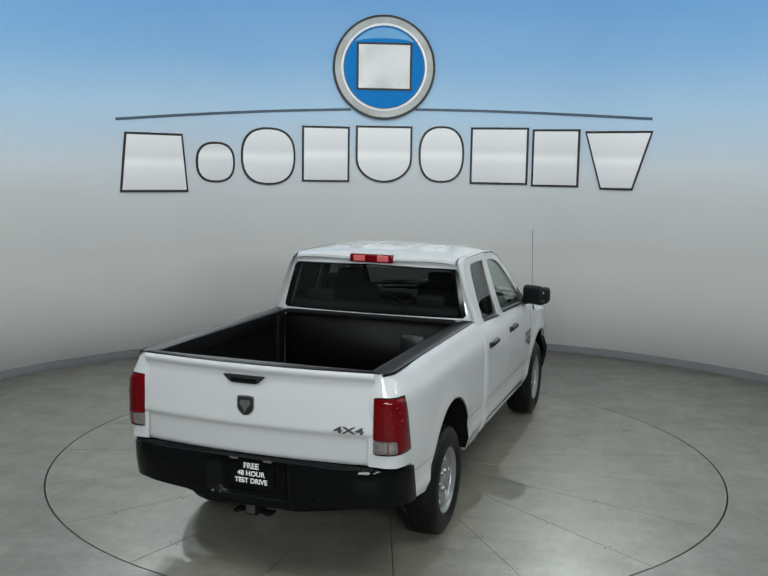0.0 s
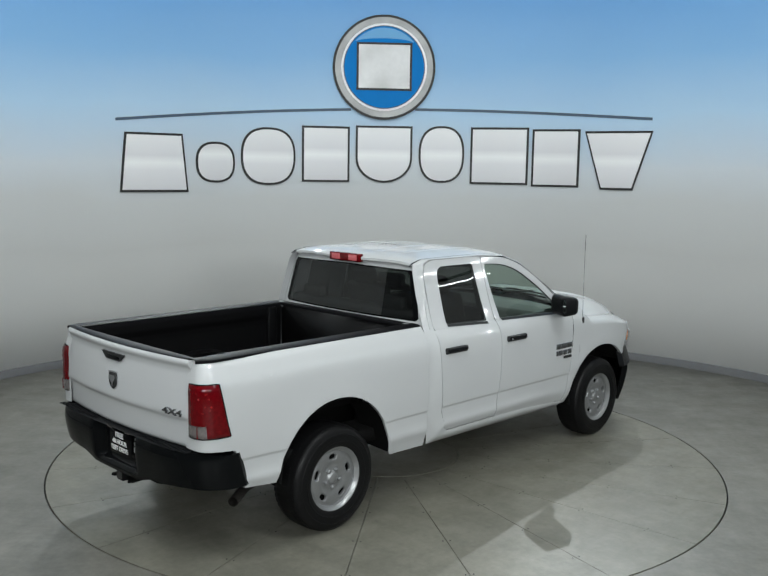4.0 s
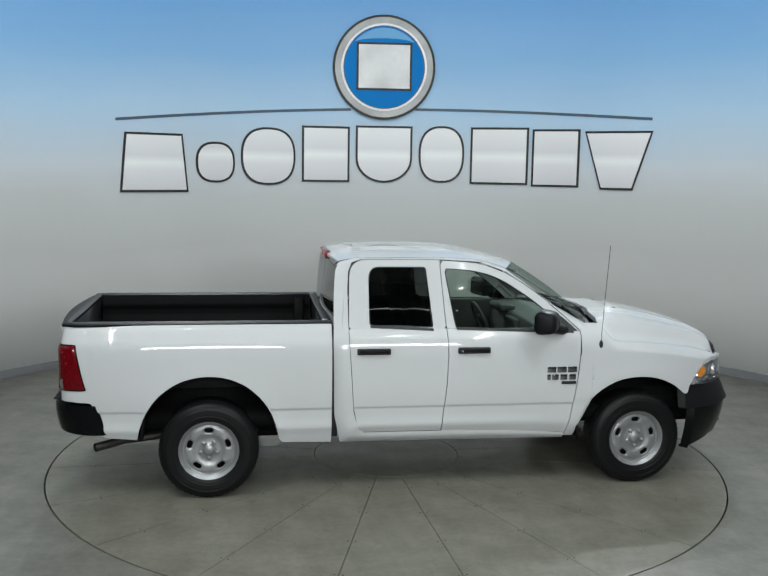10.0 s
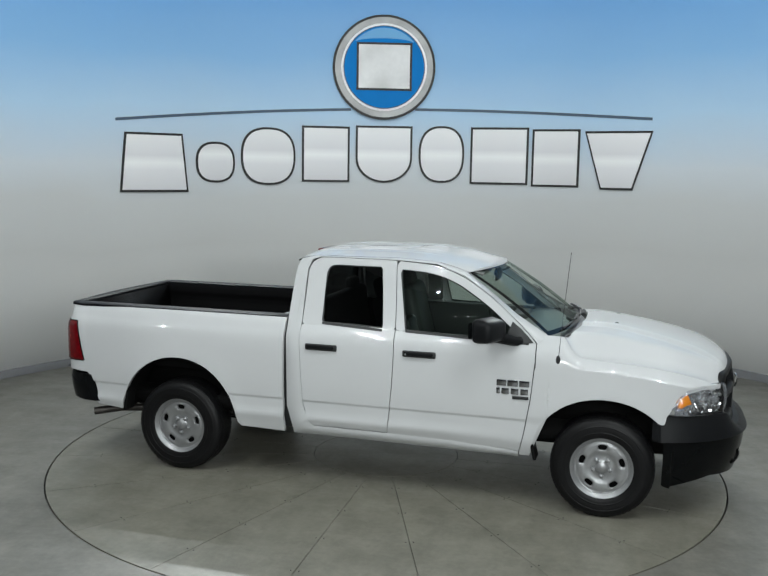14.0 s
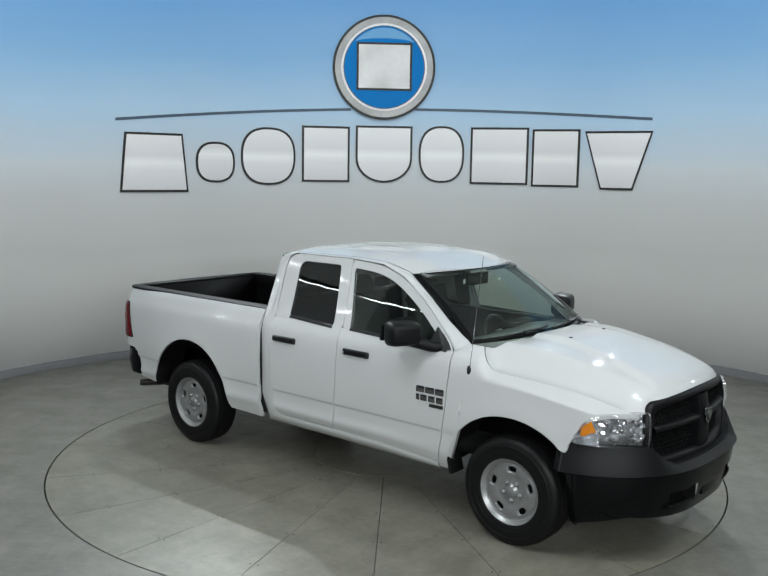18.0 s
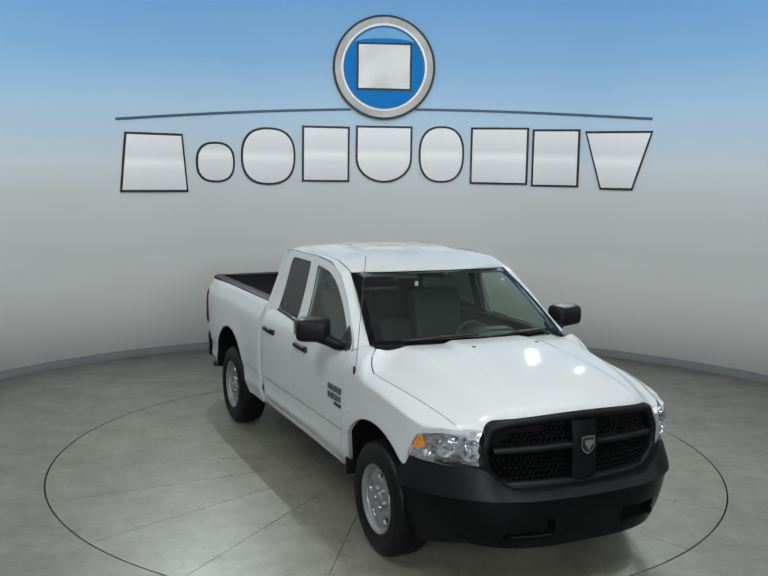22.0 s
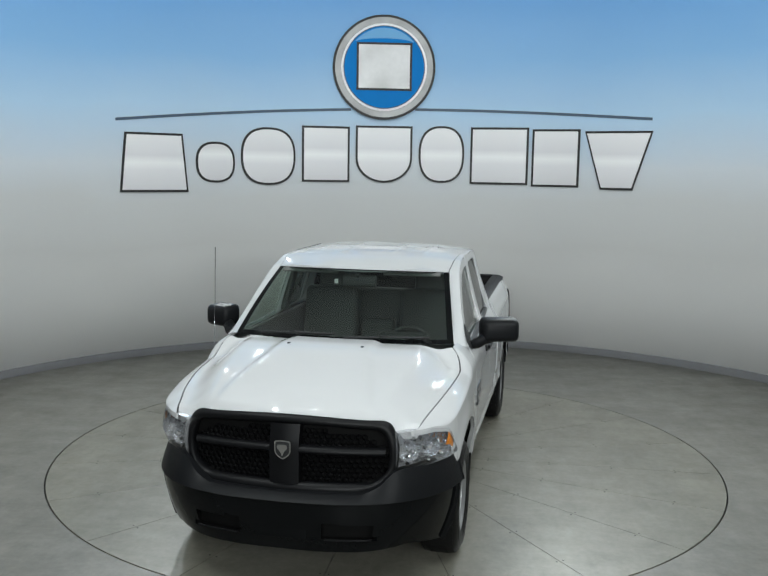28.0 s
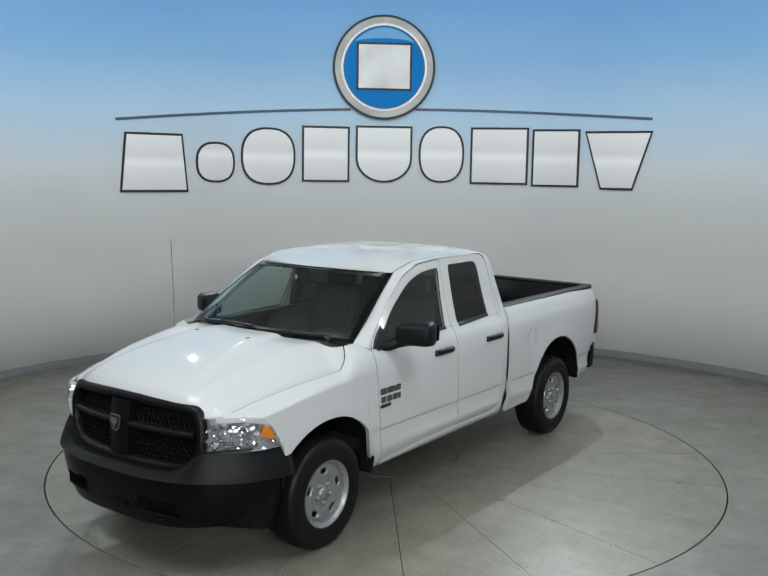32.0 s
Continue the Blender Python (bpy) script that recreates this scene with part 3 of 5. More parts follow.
def bed_point(s, z, sg, out=0.0):
    """A point of the bed's side; past s = -2.70 the path turns round the rear corner to the tailgate."""
    if s > -2.70:
        return Vector((s, sg * (side_y(s, z, True) + out), z))
    a = min(1.0, (-2.70 - s) / 0.34) * math.pi / 2
    y0 = side_y(-2.70, z, True) + out
    lean = 0.03 * smooth01((z - 1.2) / 0.2)
    return Vector((-2.70 - (0.215 + out - lean) * math.sin(a) ** 0.75, sg * (0.815 + (y0 - 0.815) * max(0.0, math.cos(a)) ** 0.6), z))


def crease_rows(lo, hi, v):
    """Heights of a side panel's rows: even, but close together at the crease."""
    keys = [lo, 0.60, 0.705, 0.7155, 0.7245, 0.733, 0.745, hi]
    return interp(v * 38, [0, 6, 10, 11, 12, 13, 14, 38], [max(k, lo + 0.0006 * i) for i, k in enumerate(keys)])


def inward(sg, d=0.03):
    return lambda c: Vector((0, -sg * d, 0))


def build_bedside(t, sg):
    s0, s1 = -3.04, -0.814
    n = 74
    ss = sorted({*[s0 + (s1 - s0) * k / n for k in range(n + 1)], -2.335, -2.33, -1.24, -1.235, -2.69, -2.672, -2.66, -2.60, -2.585})

    def low(s):
        base = interp(s, [-2.60, -2.585, -2.33, -1.24, -0.8], [0.535, 0.515, 0.498, 0.445, 0.430]) if s > -2.60 else interp(s, [-3.04, -2.80, -2.69, -2.672, -2.66, -2.60], [0.82, 0.812, 0.80, 0.79, 0.76, 0.535])
        return max(base, arch(s, -AXLE, 0.555, 1.0))

    def P(u, v):
        s = ss[round(u * (len(ss) - 1))]
        lo = low(s)
        return bed_point(s, crease_rows(lo, 1.393, v), sg)
    side = part("bedside", sheet(P, len(ss) - 1, 38, inward(sg, 0.035)), PAINT, t)
    # arch lip and dark liner
    pts = [-AXLE - 0.553 + 1.106 * k / 40 for k in range(41)]
    A = [Vector((x, sg * (side_y(x, max(0.47, arch(x, -AXLE, 0.545, 0.985)), True) - 0.004), max(0.47, arch(x, -AXLE, 0.545, 0.985)))) for x in pts]
    bm = bmesh.new()
    add_band(bm, A, [a + Vector((0, -sg * 0.30, 0.02)) for a in A])
    part("wheel_arch_liner", bm, UNDER, t)
    # tail lamp
    zt, zb = 1.252, 0.903
    f = lambda z: interp(z, [zb, zt], [-2.705, -2.765])
    for name, z0, z1, mat, a0, a1, lab in (("tail_lamp", 0.99, zt, REDLENS, 0.0, 1.0, "red tail lamp lens"), ("tail_lamp_side", zb, 0.99, REDLENS, 0.0, 0.50, "red side marker lens"),
                                           ("reverse_lamp", zb, 0.985, CLEARLENS, 0.51, 1.0, "clear reversing lamp lens")):
        def L(u, v):
            z = z0 + (z1 - z0) * v
            s = f(z) + (-3.040 - f(z)) * (a0 + (a1 - a0) * u)
            edge = min(1.0, min(u if a0 == 0 else 1, (1 - u) if a1 == 1 else 1, (z - zb) / 0.35 * 1.0, (zt - z) / 0.35) * 14 + 0.15)
            return bed_point(s, z, sg, 0.004 + 0.010 * edge)
        lamp = part(name, sheet(L, 18, 14, lambda c: Vector((0.02, -sg * 0.02, 0))), mat, t, lab)
        if name == "tail_lamp":
            rnd = random.Random(5)
            for i in range(24):
                p = bed_point(-2.83 - 0.19 * rnd.random(), 1.03 + 0.18 * rnd.random(), sg, 0.0115)
                w = 0.004 + 0.011 * rnd.random() ** 2
                part("reflector_facet", box(p, (w, w, w), 0.002, Euler((rnd.random(), rnd.random(), rnd.random())).to_matrix()), REDSPOT, lamp)
            # black rim round the whole lamp
            ring = [(0.0, k / 10) for k in range(11)] + [(k / 14, 1.0) for k in range(1, 15)] + [(1.0, 1 - k / 10) for k in range(1, 11)] + [(1 - k / 14, 0.0) for k in range(1, 15)]
            pts = [bed_point(f(zb + (zt - zb) * q) + (-3.036 - f(zb + (zt - zb) * q)) * w_, zb + (zt - zb) * q, sg, 0.003) for w_, q in ring]
            part("lamp_rim", tube(pts, 0.006, 6, False), GLOSS, lamp)
        if name == "reverse_lamp":
            part("lens_divider", box(bed_point(-2.965, 0.945, sg, 0.012), (0.012, 0.006, 0.08), 0.002), REDLENS, lamp)
    # lamp surround
    return side


def build_doors(t, sg):
    """Rear and front door: lower skin, window frame, glass, belt strip and handle."""
    belt = 1.345
    rear_l = lambda z: interp(z, [0.50, 0.56, 0.70, 1.26, 1.65, 1.90], [-0.560, -0.600, -0.634, -0.673, -0.675, -0.650])
    seam = lambda z: interp(z, [0.50, 0.7, 0.9, 1.15, 1.36, 1.95], [0.085, 0.106, 0.125, 0.134, 0.126, 0.085])
    front_r = lambda z: interp(z, [0.45, 0.6, 0.9, 1.17, 1.30, 1.40], [1.150, 1.185, 1.232, 1.255, 1.258, 1.25])
    g = 0.0032
    for name, xl, xr, lo in (("rear_door", rear_l, lambda z: seam(z) - g, 0.512), ("front_door", lambda z: seam(z) + g, lambda z: front_r(z) - g, 0.505)):
        def P(u, v):
            z0 = lo - (0.045 * u if name == "front_door" else 0)
            z = crease_rows(z0, belt - (0.03 * u if name == "front_door" else 0), v)
            x0, x1 = xl(z), xr(z)
            x = x0 + (x1 - x0) * u
            return Vector((x, sg * side_y(x, z), z))
        door = part(name, sheet(P, 24, 38, inward(sg, 0.04)), PAINT, t)
        # frame round the window
        if name == "rear_door":
            inner = rounded([(-0.508, 1.368), (-0.505, 1.838), (-0.028, 1.836), (0.022, 1.352)], [0.03, 0.09, 0.015, 0.015], 6)
            outer = rounded([(rear_l(belt), belt), (-0.658, 1.893), (0.086, 1.892), (seam(belt) - g, belt)], [0.001, 0.14, 0.001, 0.001], 6)
            mat = PRIVACY
        else:
            inner = rounded([(0.205, 1.340), (0.122, 1.826), (0.40, 1.806), (0.60, 1.742), (0.86, 1.578), (1.075, 1.402), (1.18, 1.305)], [0.015, 0.03, 0.1, 0.1, 0.1, 0.02, 0.02], 5)
            outer = rounded([(seam(belt) + g, belt), (0.092, 1.888), (0.42, 1.868), (0.655, 1.786), (0.905, 1.625), (1.13, 1.434), (1.252, 1.318)], [0.001, 0.001, 0.12, 0.12, 0.12, 0.05, 0.001], 5)
            mat = SIDEGLASS
        c = sum(resample([(p[0], 0, p[1]) for p in inner], 64, True), Vector()) / 64
        # match by angle round the window's middle
        ang = lambda p: math.atan2(p.z - c.z, (p.x - c.x) * 0.6)
        big_i = resample([(p[0], 0, p[1]) for p in inner], 720, True)
        big_o = resample([(p[0], 0, p[1]) for p in outer], 720, True)
        aa = [-math.pi + 2 * math.pi * k / 96 for k in range(96)]
        pick = lambda pts, a: min(pts, key=lambda p: abs(math.remainder(ang(p) - a, 2 * math.pi)))
        ip, op = [pick(big_i, a) for a in aa], [pick(big_o, a) for a in aa]
        lift = lambda p, o=0.0: Vector((p.x, sg * (side_y(p.x, p.z) + o), p.z))
        bm = bmesh.new()
        add_band(bm, [lift(p) for p in op], [lift(p) for p in ip], 2, True)
        add_band(bm, [lift(p) for p in ip], [lift(p, -0.03) for p in ip], 1, True)
        add_band(bm, [lift(p) for p in op], [lift(p, -0.04) for p in op], 1, True)
        bmesh.ops.recalc_face_normals(bm, faces=bm.faces)
        part("window_frame", bm, PAINT, door)
        # black seal
        bm = bmesh.new()
        ip2 = [p + (c - p).normalized() * 0.012 for p in ip]
        add_band(bm, [lift(p, -0.006) for p in ip], [lift(p, -0.010) for p in ip2], 1, True)
        part("window_seal", bm, TRIM, door)
        # pane: nearly flat, leaning in with the frame

        def pane_at(p):
            y0, y1 = side_y(p.x, 1.42), side_y(p.x, 1.82)
            return Vector((p.x, sg * (y0 + (y1 - y0) * (p.z - 1.42) / 0.40 - 0.010 - 0.004 * ((p.z - 1.62) / 0.2) ** 2), p.z))
        bm = bmesh.new()
        ring0 = [bm.verts.new(pane_at(p)) for p in ip]
        prev = ring0
        for w in (0.7, 0.4, 0.15):
            cur = [bm.verts.new(pane_at(c + (p - c) * w)) for p in ip]
            for i in range(len(cur)):
                j = (i + 1) % len(cur)
                bm.faces.new((prev[i], prev[j], cur[j], cur[i]))
            prev = cur
        bm.faces.new(prev)
        bmesh.ops.recalc_face_normals(bm, faces=bm.faces)
        part("window_pane", bm, mat, door, "dark tinted window pane" if mat == PRIVACY else "clear window pane")
        # belt strip
        x0, x1 = (-0.50, 0.018) if name == "rear_door" else (0.21, 1.20)
        zz = lambda x: 1.356 - 0.028 * (x + 0.5) / 0.55 * (1 if name == "rear_door" else 0) - (0.032 * (x - 0.2) if name == "front_door" else 0) - (0.02 if name == "front_door" else 0)
        bm = bmesh.new()
        lo_ = [Vector((x0 + (x1 - x0) * k / 20, 0, zz(x0 + (x1 - x0) * k / 20))) for k in range(21)]
        a_ = [lift(p, 0.0035) for p in lo_]
        b_ = [lift(p + Vector((0, 0, 0.02)), 0.0035) for p in lo_]
        add_band(bm, a_, b_)
        add_band(bm, [v - Vector((0, sg * 0.02, 0)) for v in a_], a_)
        add_band(bm, b_, [v - Vector((0, sg * 0.02, 0)) for v in b_])
        part("belt_strip", bm, TRIM, door)
        # handle
        hx = -0.478 if name == "rear_door" else 0.345
        hz = 1.178
        hb = bmesh.new()
        add_box(hb, (hx, sg * 1.005, hz), (0.272, 0.028, 0.052), None, 0.012)
        hd = part("door_handle", hb, TRIM, door, "black plastic door handle")
        hb = bmesh.new()
        add_box(hb, (hx, sg * 1.026, hz + 0.006), (0.235, 0.020, 0.032), None, 0.008)
        part("grip", hb, TEXTURED, hd)
        if name == "front_door":
            bmx = bmesh.new()
            bmesh.ops.create_cone(bmx, cap_ends=True, segments=12, radius1=0.008, radius2=0.008, depth=0.012, matrix=Matrix.Translation((hx - 0.105, sg * 1.034, hz)) @ Matrix.Rotation(math.pi / 2, 4, "X"))
            part("lock_cylinder", bmx, STEEL, hd)
            # mirror sail
            sail = [(1.015, 1.338), (1.17, 1.318), (1.235, 1.322), (1.13, 1.418), (1.06, 1.468)]
            bm = bmesh.new()
            f_ = [bm.verts.new(lift(Vector((p[0], 0, p[1])), 0.008)) for p in sail]
            b2 = [bm.verts.new(lift(Vector((p[0], 0, p[1])), -0.02)) for p in sail]
            bm.faces.new(f_)
            for i in range(5):
                bm.faces.new((f_[i], f_[(i + 1) % 5], b2[(i + 1) % 5], b2[i]))
            bmesh.ops.recalc_face_normals(bm, faces=bm.faces)
            part("mirror_base", bm, TRIM, door, smooth=False)
            # badge of plain bars
            for name2, x_, z_, w_, h_ in (("badge_bar", 1.005, 1.008, 0.074, 0.048), ("badge_bar", 1.092, 1.008, 0.080, 0.048), ("badge_bar", 1.182, 1.008, 0.078, 0.048), ("badge_bar", 0.982, 0.945, 0.028, 0.046),
                                          ("badge_bar", 1.037, 0.945, 0.056, 0.046), ("badge_bar", 1.110, 0.945, 0.058, 0.046), ("badge_bar", 1.184, 0.945, 0.058, 0.046), ("badge_strip", 1.155, 0.897, 0.125, 0.024)):
                bm = bmesh.new()
                add_box(bm, (x_, sg * (side_y(x_, z_) + 0.003), z_), (w_, 0.012, h_), None, 0.003)
                part(name2, bm, DARKCHROME if name2 == "badge_bar" else TRIM, door, "chrome badge bar" if name2 == "badge_bar" else "")
            # mirror; the right one is set a little further back
            inn, outp = ((0.975, -1.000), (0.855, -1.230)) if sg < 0 else ((1.02, 0.998), (0.93, 1.285))
            root = part("mirror_housing", mirror_shell(inn, outp), TEXTURED, door, "dark grey textured mirror housing")
            bm = bmesh.new()
            add_tube(bm, [(1.13, sg * 0.925, 1.325), (1.09, sg * 0.99, 1.335), (inn[0] + 0.02, inn[1] * 1.03, 1.36), ((inn[0] + outp[0]) / 2, (inn[1] + outp[1]) / 2, 1.372)], [0.036, 0.040, 0.046, 0.03], 10)
            part("mirror_arm", bm, TEXTURED, root)
            bm = bmesh.new()
            o = rounded([(0.06, 1.362), (0.94, 1.368), (0.94, 1.488), (0.06, 1.484)], 0.03)
            way = (Vector(outp) - Vector(inn))
            bm.faces.new([bm.verts.new((inn[0] + way.x * p[0] - 0.090, inn[1] + way.y * p[0], p[1])) for p in o])
            part("mirror_glass", bm, MIRRORGLASS, root, "silvered mirror glass")


def mirror_shell(inn, outp):
    """The housing between its inner and outer edge in plan."""
    a, b = Vector((*inn, 0)), Vector((*outp, 0))
    way = (b - a).normalized()
    bm = bmesh.new()
    add_box(bm, (0, 0, 0), ((b - a).length, 0.175, 0.192), None, 0.045)
    m = Matrix.Translation((a + b) / 2 + Vector((0, 0, 1.424))) @ way.to_track_quat("X", "Z").to_matrix().to_4x4()
    ahead = 1 if (m.to_3x3() @ Vector((0, 1, 0))).x > 0 else -1
    for v in bm.verts:
        k = ahead * v.co.y / 0.175 + 0.5
        v.co.z *= 1.0 - 0.22 * max(0.0, k) ** 2
        v.co.x *= 1.0 - 0.10 * max(0.0, k) ** 2
    bm.transform(m)
    return bm


def build_cab(t):
    for sg in (-1, 1):
        # strip round the doors: rocker, rear pillar, roof rail, windscreen pillar
        inner2 = [(1.146, 0.455), (0.6, 0.494), (0.085, 0.504), (-0.545, 0.506), (-0.590, 0.535), (-0.637, 0.68), (-0.676, 1.24), (-0.680, 1.66), (-0.671, 1.80), (-0.641, 1.870), (-0.57, 1.897),
                  (0.09, 1.896), (0.42, 1.877), (0.655, 1.795), (0.905, 1.634), (1.13, 1.443), (1.262, 1.320)]
        outer3 = [(1.146, 0.905, 0.400), (0.6, 0.905, 0.405), (0.085, 0.905, 0.410), (-0.60, 0.91, 0.415), (-0.74, 0.92, 0.418), (-0.79, 0.965, 0.66), (-0.800, 0.965, 1.24), (-0.790, 0.824, 1.62), (-0.775, 0.768, 1.80), (-0.745, 0.740, 1.872),
                  (-0.62, 0.722, 1.904), (0.09, 0.722, 1.909), (0.40, 0.719, 1.894), (0.645, 0.706, 1.828), (0.86, 0.736, 1.676), (1.08, 0.779, 1.512), (1.335, 0.838, 1.366)]
        A, B = [], []
        i3 = [Vector((x, sg * side_y(x, z), z)) for x, z in inner2]
        o3 = [Vector((x, sg * y, z)) for x, y, z in outer3]
        for k in range(len(i3) - 1):
            for j in range(6):
                w = j / 6
                p = inner2[k][0] + (inner2[k + 1][0] - inner2[k][0]) * w, inner2[k][1] + (inner2[k + 1][1] - inner2[k][1]) * w
                A.append(Vector((p[0], sg * side_y(*p), p[1])))
                B.append(o3[k].lerp(o3[k + 1], w))
        A.append(i3[-1])
        B.append(o3[-1])
        bm = bmesh.new()
        rows = []
        for k in range(7):
            w = k / 6
            row = []
            for a, b in zip(A, B):
                p = a.lerp(b, w)
                out = max(0.0, abs(a.y) - abs(b.y))
                p.y += sg * out * 0.30 * math.sin(math.pi * w)
                row.append(bm.verts.new(p))
            rows.append(row)
        for p, q in zip(rows, rows[1:]):
            for i in range(len(p) - 1):
                bm.faces.new((p[i], p[i + 1], q[i + 1], q[i]))
        back = [bm.verts.new(v.co + Vector((0, -sg * 0.05, 0))) for v in rows[0]]
        edge = [bm.verts.new(v.co) for v in rows[0]]
        for i in range(len(back) - 1):
            bm.faces.new((edge[i], edge[i + 1], back[i + 1], back[i]))
        bmesh.ops.recalc_face_normals(bm, faces=bm.faces)
        part("cab_side", bm, PAINT, t)
        # dark filler sheet for the shade in the gap between cab and box
        bm = bmesh.new()
        add_grid(bm, lambda u, v: Vector((-0.86 + 0.10 * u, sg * (side_y(-0.8, 0.46 + 0.9 * v) - 0.05), 0.46 + 0.9 * v)), 1, 12)
        part("body_gap_shade", bm, TRIM, t)
        # dark sheet behind the door gaps, in place of the shade inside them
        bm = bmesh.new()
        add_grid(bm, lambda u, v: Vector((-0.70 + 1.98 * u, sg * (side_y(-0.70 + 1.98 * u, 0.50 + 0.83 * v) - 0.045), 0.50 + 0.83 * v)), 12, 12)
        part("door_gap_shade", bm, DARKDASH, t)
        # roof ditch moulding
        pts = [Vector((x, sg * y, z)) for x, y, z in [(-0.775, 0.733, 1.855), (-0.745, 0.731, 1.873), (-0.62, 0.717, 1.899), (0.09, 0.717, 1.904), (0.40, 0.712, 1.888), (0.645, 0.700, 1.823), (0.70, 0.704, 1.785)]]
        part("roof_moulding", tube(resample(pts, 40), 0.007, 6), TRIM, t, "black roof moulding")
    # roof
    crown = lambda x: spline(x, [-0.80, -0.74, -0.6, -0.3, 0.0, 0.2, 0.45, 0.66, 0.86], [1.880, 1.918, 1.942, 1.952, 1.954, 1.948, 1.924, 1.884, 1.835])

    def roof(u, v):
        y = -1 + 2 * v
        xf = 0.86 - 0.185 * y * y
        xb = -0.795 + 0.05 * y * y
        x = xb + (xf - xb) * u
        w = interp(x, [-0.8, 0.1, 0.4, 0.66], [0.715, 0.715, 0.711, 0.699])
        edge = spline(x, [-0.8, -0.62, 0.09, 0.40, 0.645, 0.7], [1.858, 1.900, 1.906, 1.893, 1.830, 1.812])
        rib = 0.0022 * (smooth01((abs(y) - 0.24) / 0.012) - smooth01((abs(y) - 0.29) / 0.012) + smooth01((abs(y) - 0.60) / 0.012) - smooth01((abs(y) - 0.65) / 0.012)) * smooth01((x + 0.7) / 0.2) * smooth01((0.45 - x) / 0.2)
        return Vector((x, w * y, edge + (crown(x) - edge) * (1 - abs(y) ** 3.2) + rib))
    part("roof", sheet(roof, 44, 160, lambda c: Vector((0, 0, -0.02))), PAINT, t)
    part("headliner", sheet(lambda u, v: roof(0.02 + 0.96 * u, 0.03 + 0.94 * v) - Vector((0, 0, 0.035)), 16, 16), HEADLINER, t)

    # windscreen with its black border
    def screen(u, v, out=0.0):
        y = -1 + 2 * u
        b = Vector((1.510 - 0.175 * abs(y) ** 2.4, 0.838 * y, 1.374 - 0.008 * y * y))
        p = Vector((0.862 - 0.190 * y * y, 0.704 * y, 1.834 - 0.018 * y * y))
        m = b.lerp(p, v)
        k = 0.020 * math.sin(math.pi * v) + out
        return m + Vector((0.55 * k, 0, 0.85 * k))
    w = part("windscreen", sheet(lambda u, v: screen(0.025 + 0.95 * u, 0.05 + 0.935 * v), 28, 14), WINDSCREEN, t, "clear laminated windscreen")
    bm = bmesh.new()
    edge = [(k / 24, 0) for k in range(25)] + [(1, k / 14) for k in range(1, 15)] + [(1 - k / 24, 1) for k in range(1, 25)] + [(0, 1 - k / 14) for k in range(1, 14)]
    add_band(bm, [screen(*e) for e in edge], [screen(0.027 + 0.946 * e[0], 0.052 + 0.931 * e[1]) for e in edge], 1, True)
    part("windscreen_border", bm, GLOSS, t, "black glass border")
    # cab back with the rear window
    xb = lambda y, z: -0.822 + 0.14 * max(0.0, z - 1.40) + 0.06 * (y / 0.8) ** 2
    outer = [(-0.965, 0.60), (-0.965, 1.24), (-0.832, 1.62), (-0.774, 1.80), (-0.732, 1.868), (0.0, 1.892), (0.732, 1.868), (0.774, 1.80), (0.832, 1.62), (0.965, 1.24), (0.965, 0.60)]
    inner = [(-0.80, 1.412), (-0.825, 1.437), (-0.785, 1.62), (-0.742, 1.785), (-0.715, 1.815), (0.0, 1.827), (0.715, 1.815), (0.742, 1.785), (0.785, 1.62), (0.825, 1.437), (0.80, 1.412)]
    o2, i2 = [], []
    for k in range(11):
        for j in range(8):
            kk = (k + 1) % 11
            o2.append(Vector(outer[k]).lerp(Vector(outer[kk]), j / 8))
            i2.append(Vector(inner[k]).lerp(Vector(inner[kk]), j / 8))
    bm = bmesh.new()
    put = lambda p, o=0.0: Vector((xb(p[0], p[1]) + o, p[0], p[1]))
    add_band(bm, [put(p, 0.02) for p in o2], [put(p) for p in i2], 4, True)
    add_band(bm, [put(p) for p in i2], [put(p, 0.03) for p in i2], 1, True)
    bmesh.ops.recalc_face_normals(bm, faces=bm.faces)
    part("cab_back", bm, PAINT, t)
    c = Vector((0, 1.625))
    bm = bmesh.new()
    add_band(bm, [put(p, 0.004) for p in i2], [put(c + (p - c) * 0.93, 0.002) for p in i2], 1, True)
    part("rear_window_border", bm, GLOSS, t, "black glass border")
    bm = bmesh.new()
    add_grid(bm, lambda u, v: put((-0.745 + 1.49 * u + (0.07 * (0.5 - v) * (2 * u - 1)), 1.425 + 0.385 * v), 0.001), 16, 6)
    rw = part("rear_window", bm, PRIVACY, t, "dark tinted rear window")
    rw.visible_shadow = False
    # third brake lamp
    lamp = part("high_brake_lamp", box((-0.782, 0, 1.878), (0.05, 0.385, 0.07), 0.012), REDLENS, t, "red high brake lamp")
    for y in (-0.105, 0.105):
        part("cargo_lamp", box((-0.808, y, 1.878), (0.008, 0.10, 0.05), 0.003), PALERED, lamp, "pale red lens segment")
    # cowl and wipers
    bm = bmesh.new()
    add_grid(bm, lambda u, v: Vector((1.495 - 0.205 * (2 * u - 1) ** 2 + 0.09 * v - 0.02, 0.83 * (2 * u - 1), 1.362 - 0.012 * (2 * u - 1) ** 2 - 0.02 * v)), 24, 2)
    part("cowl", bm, TRIM, t)
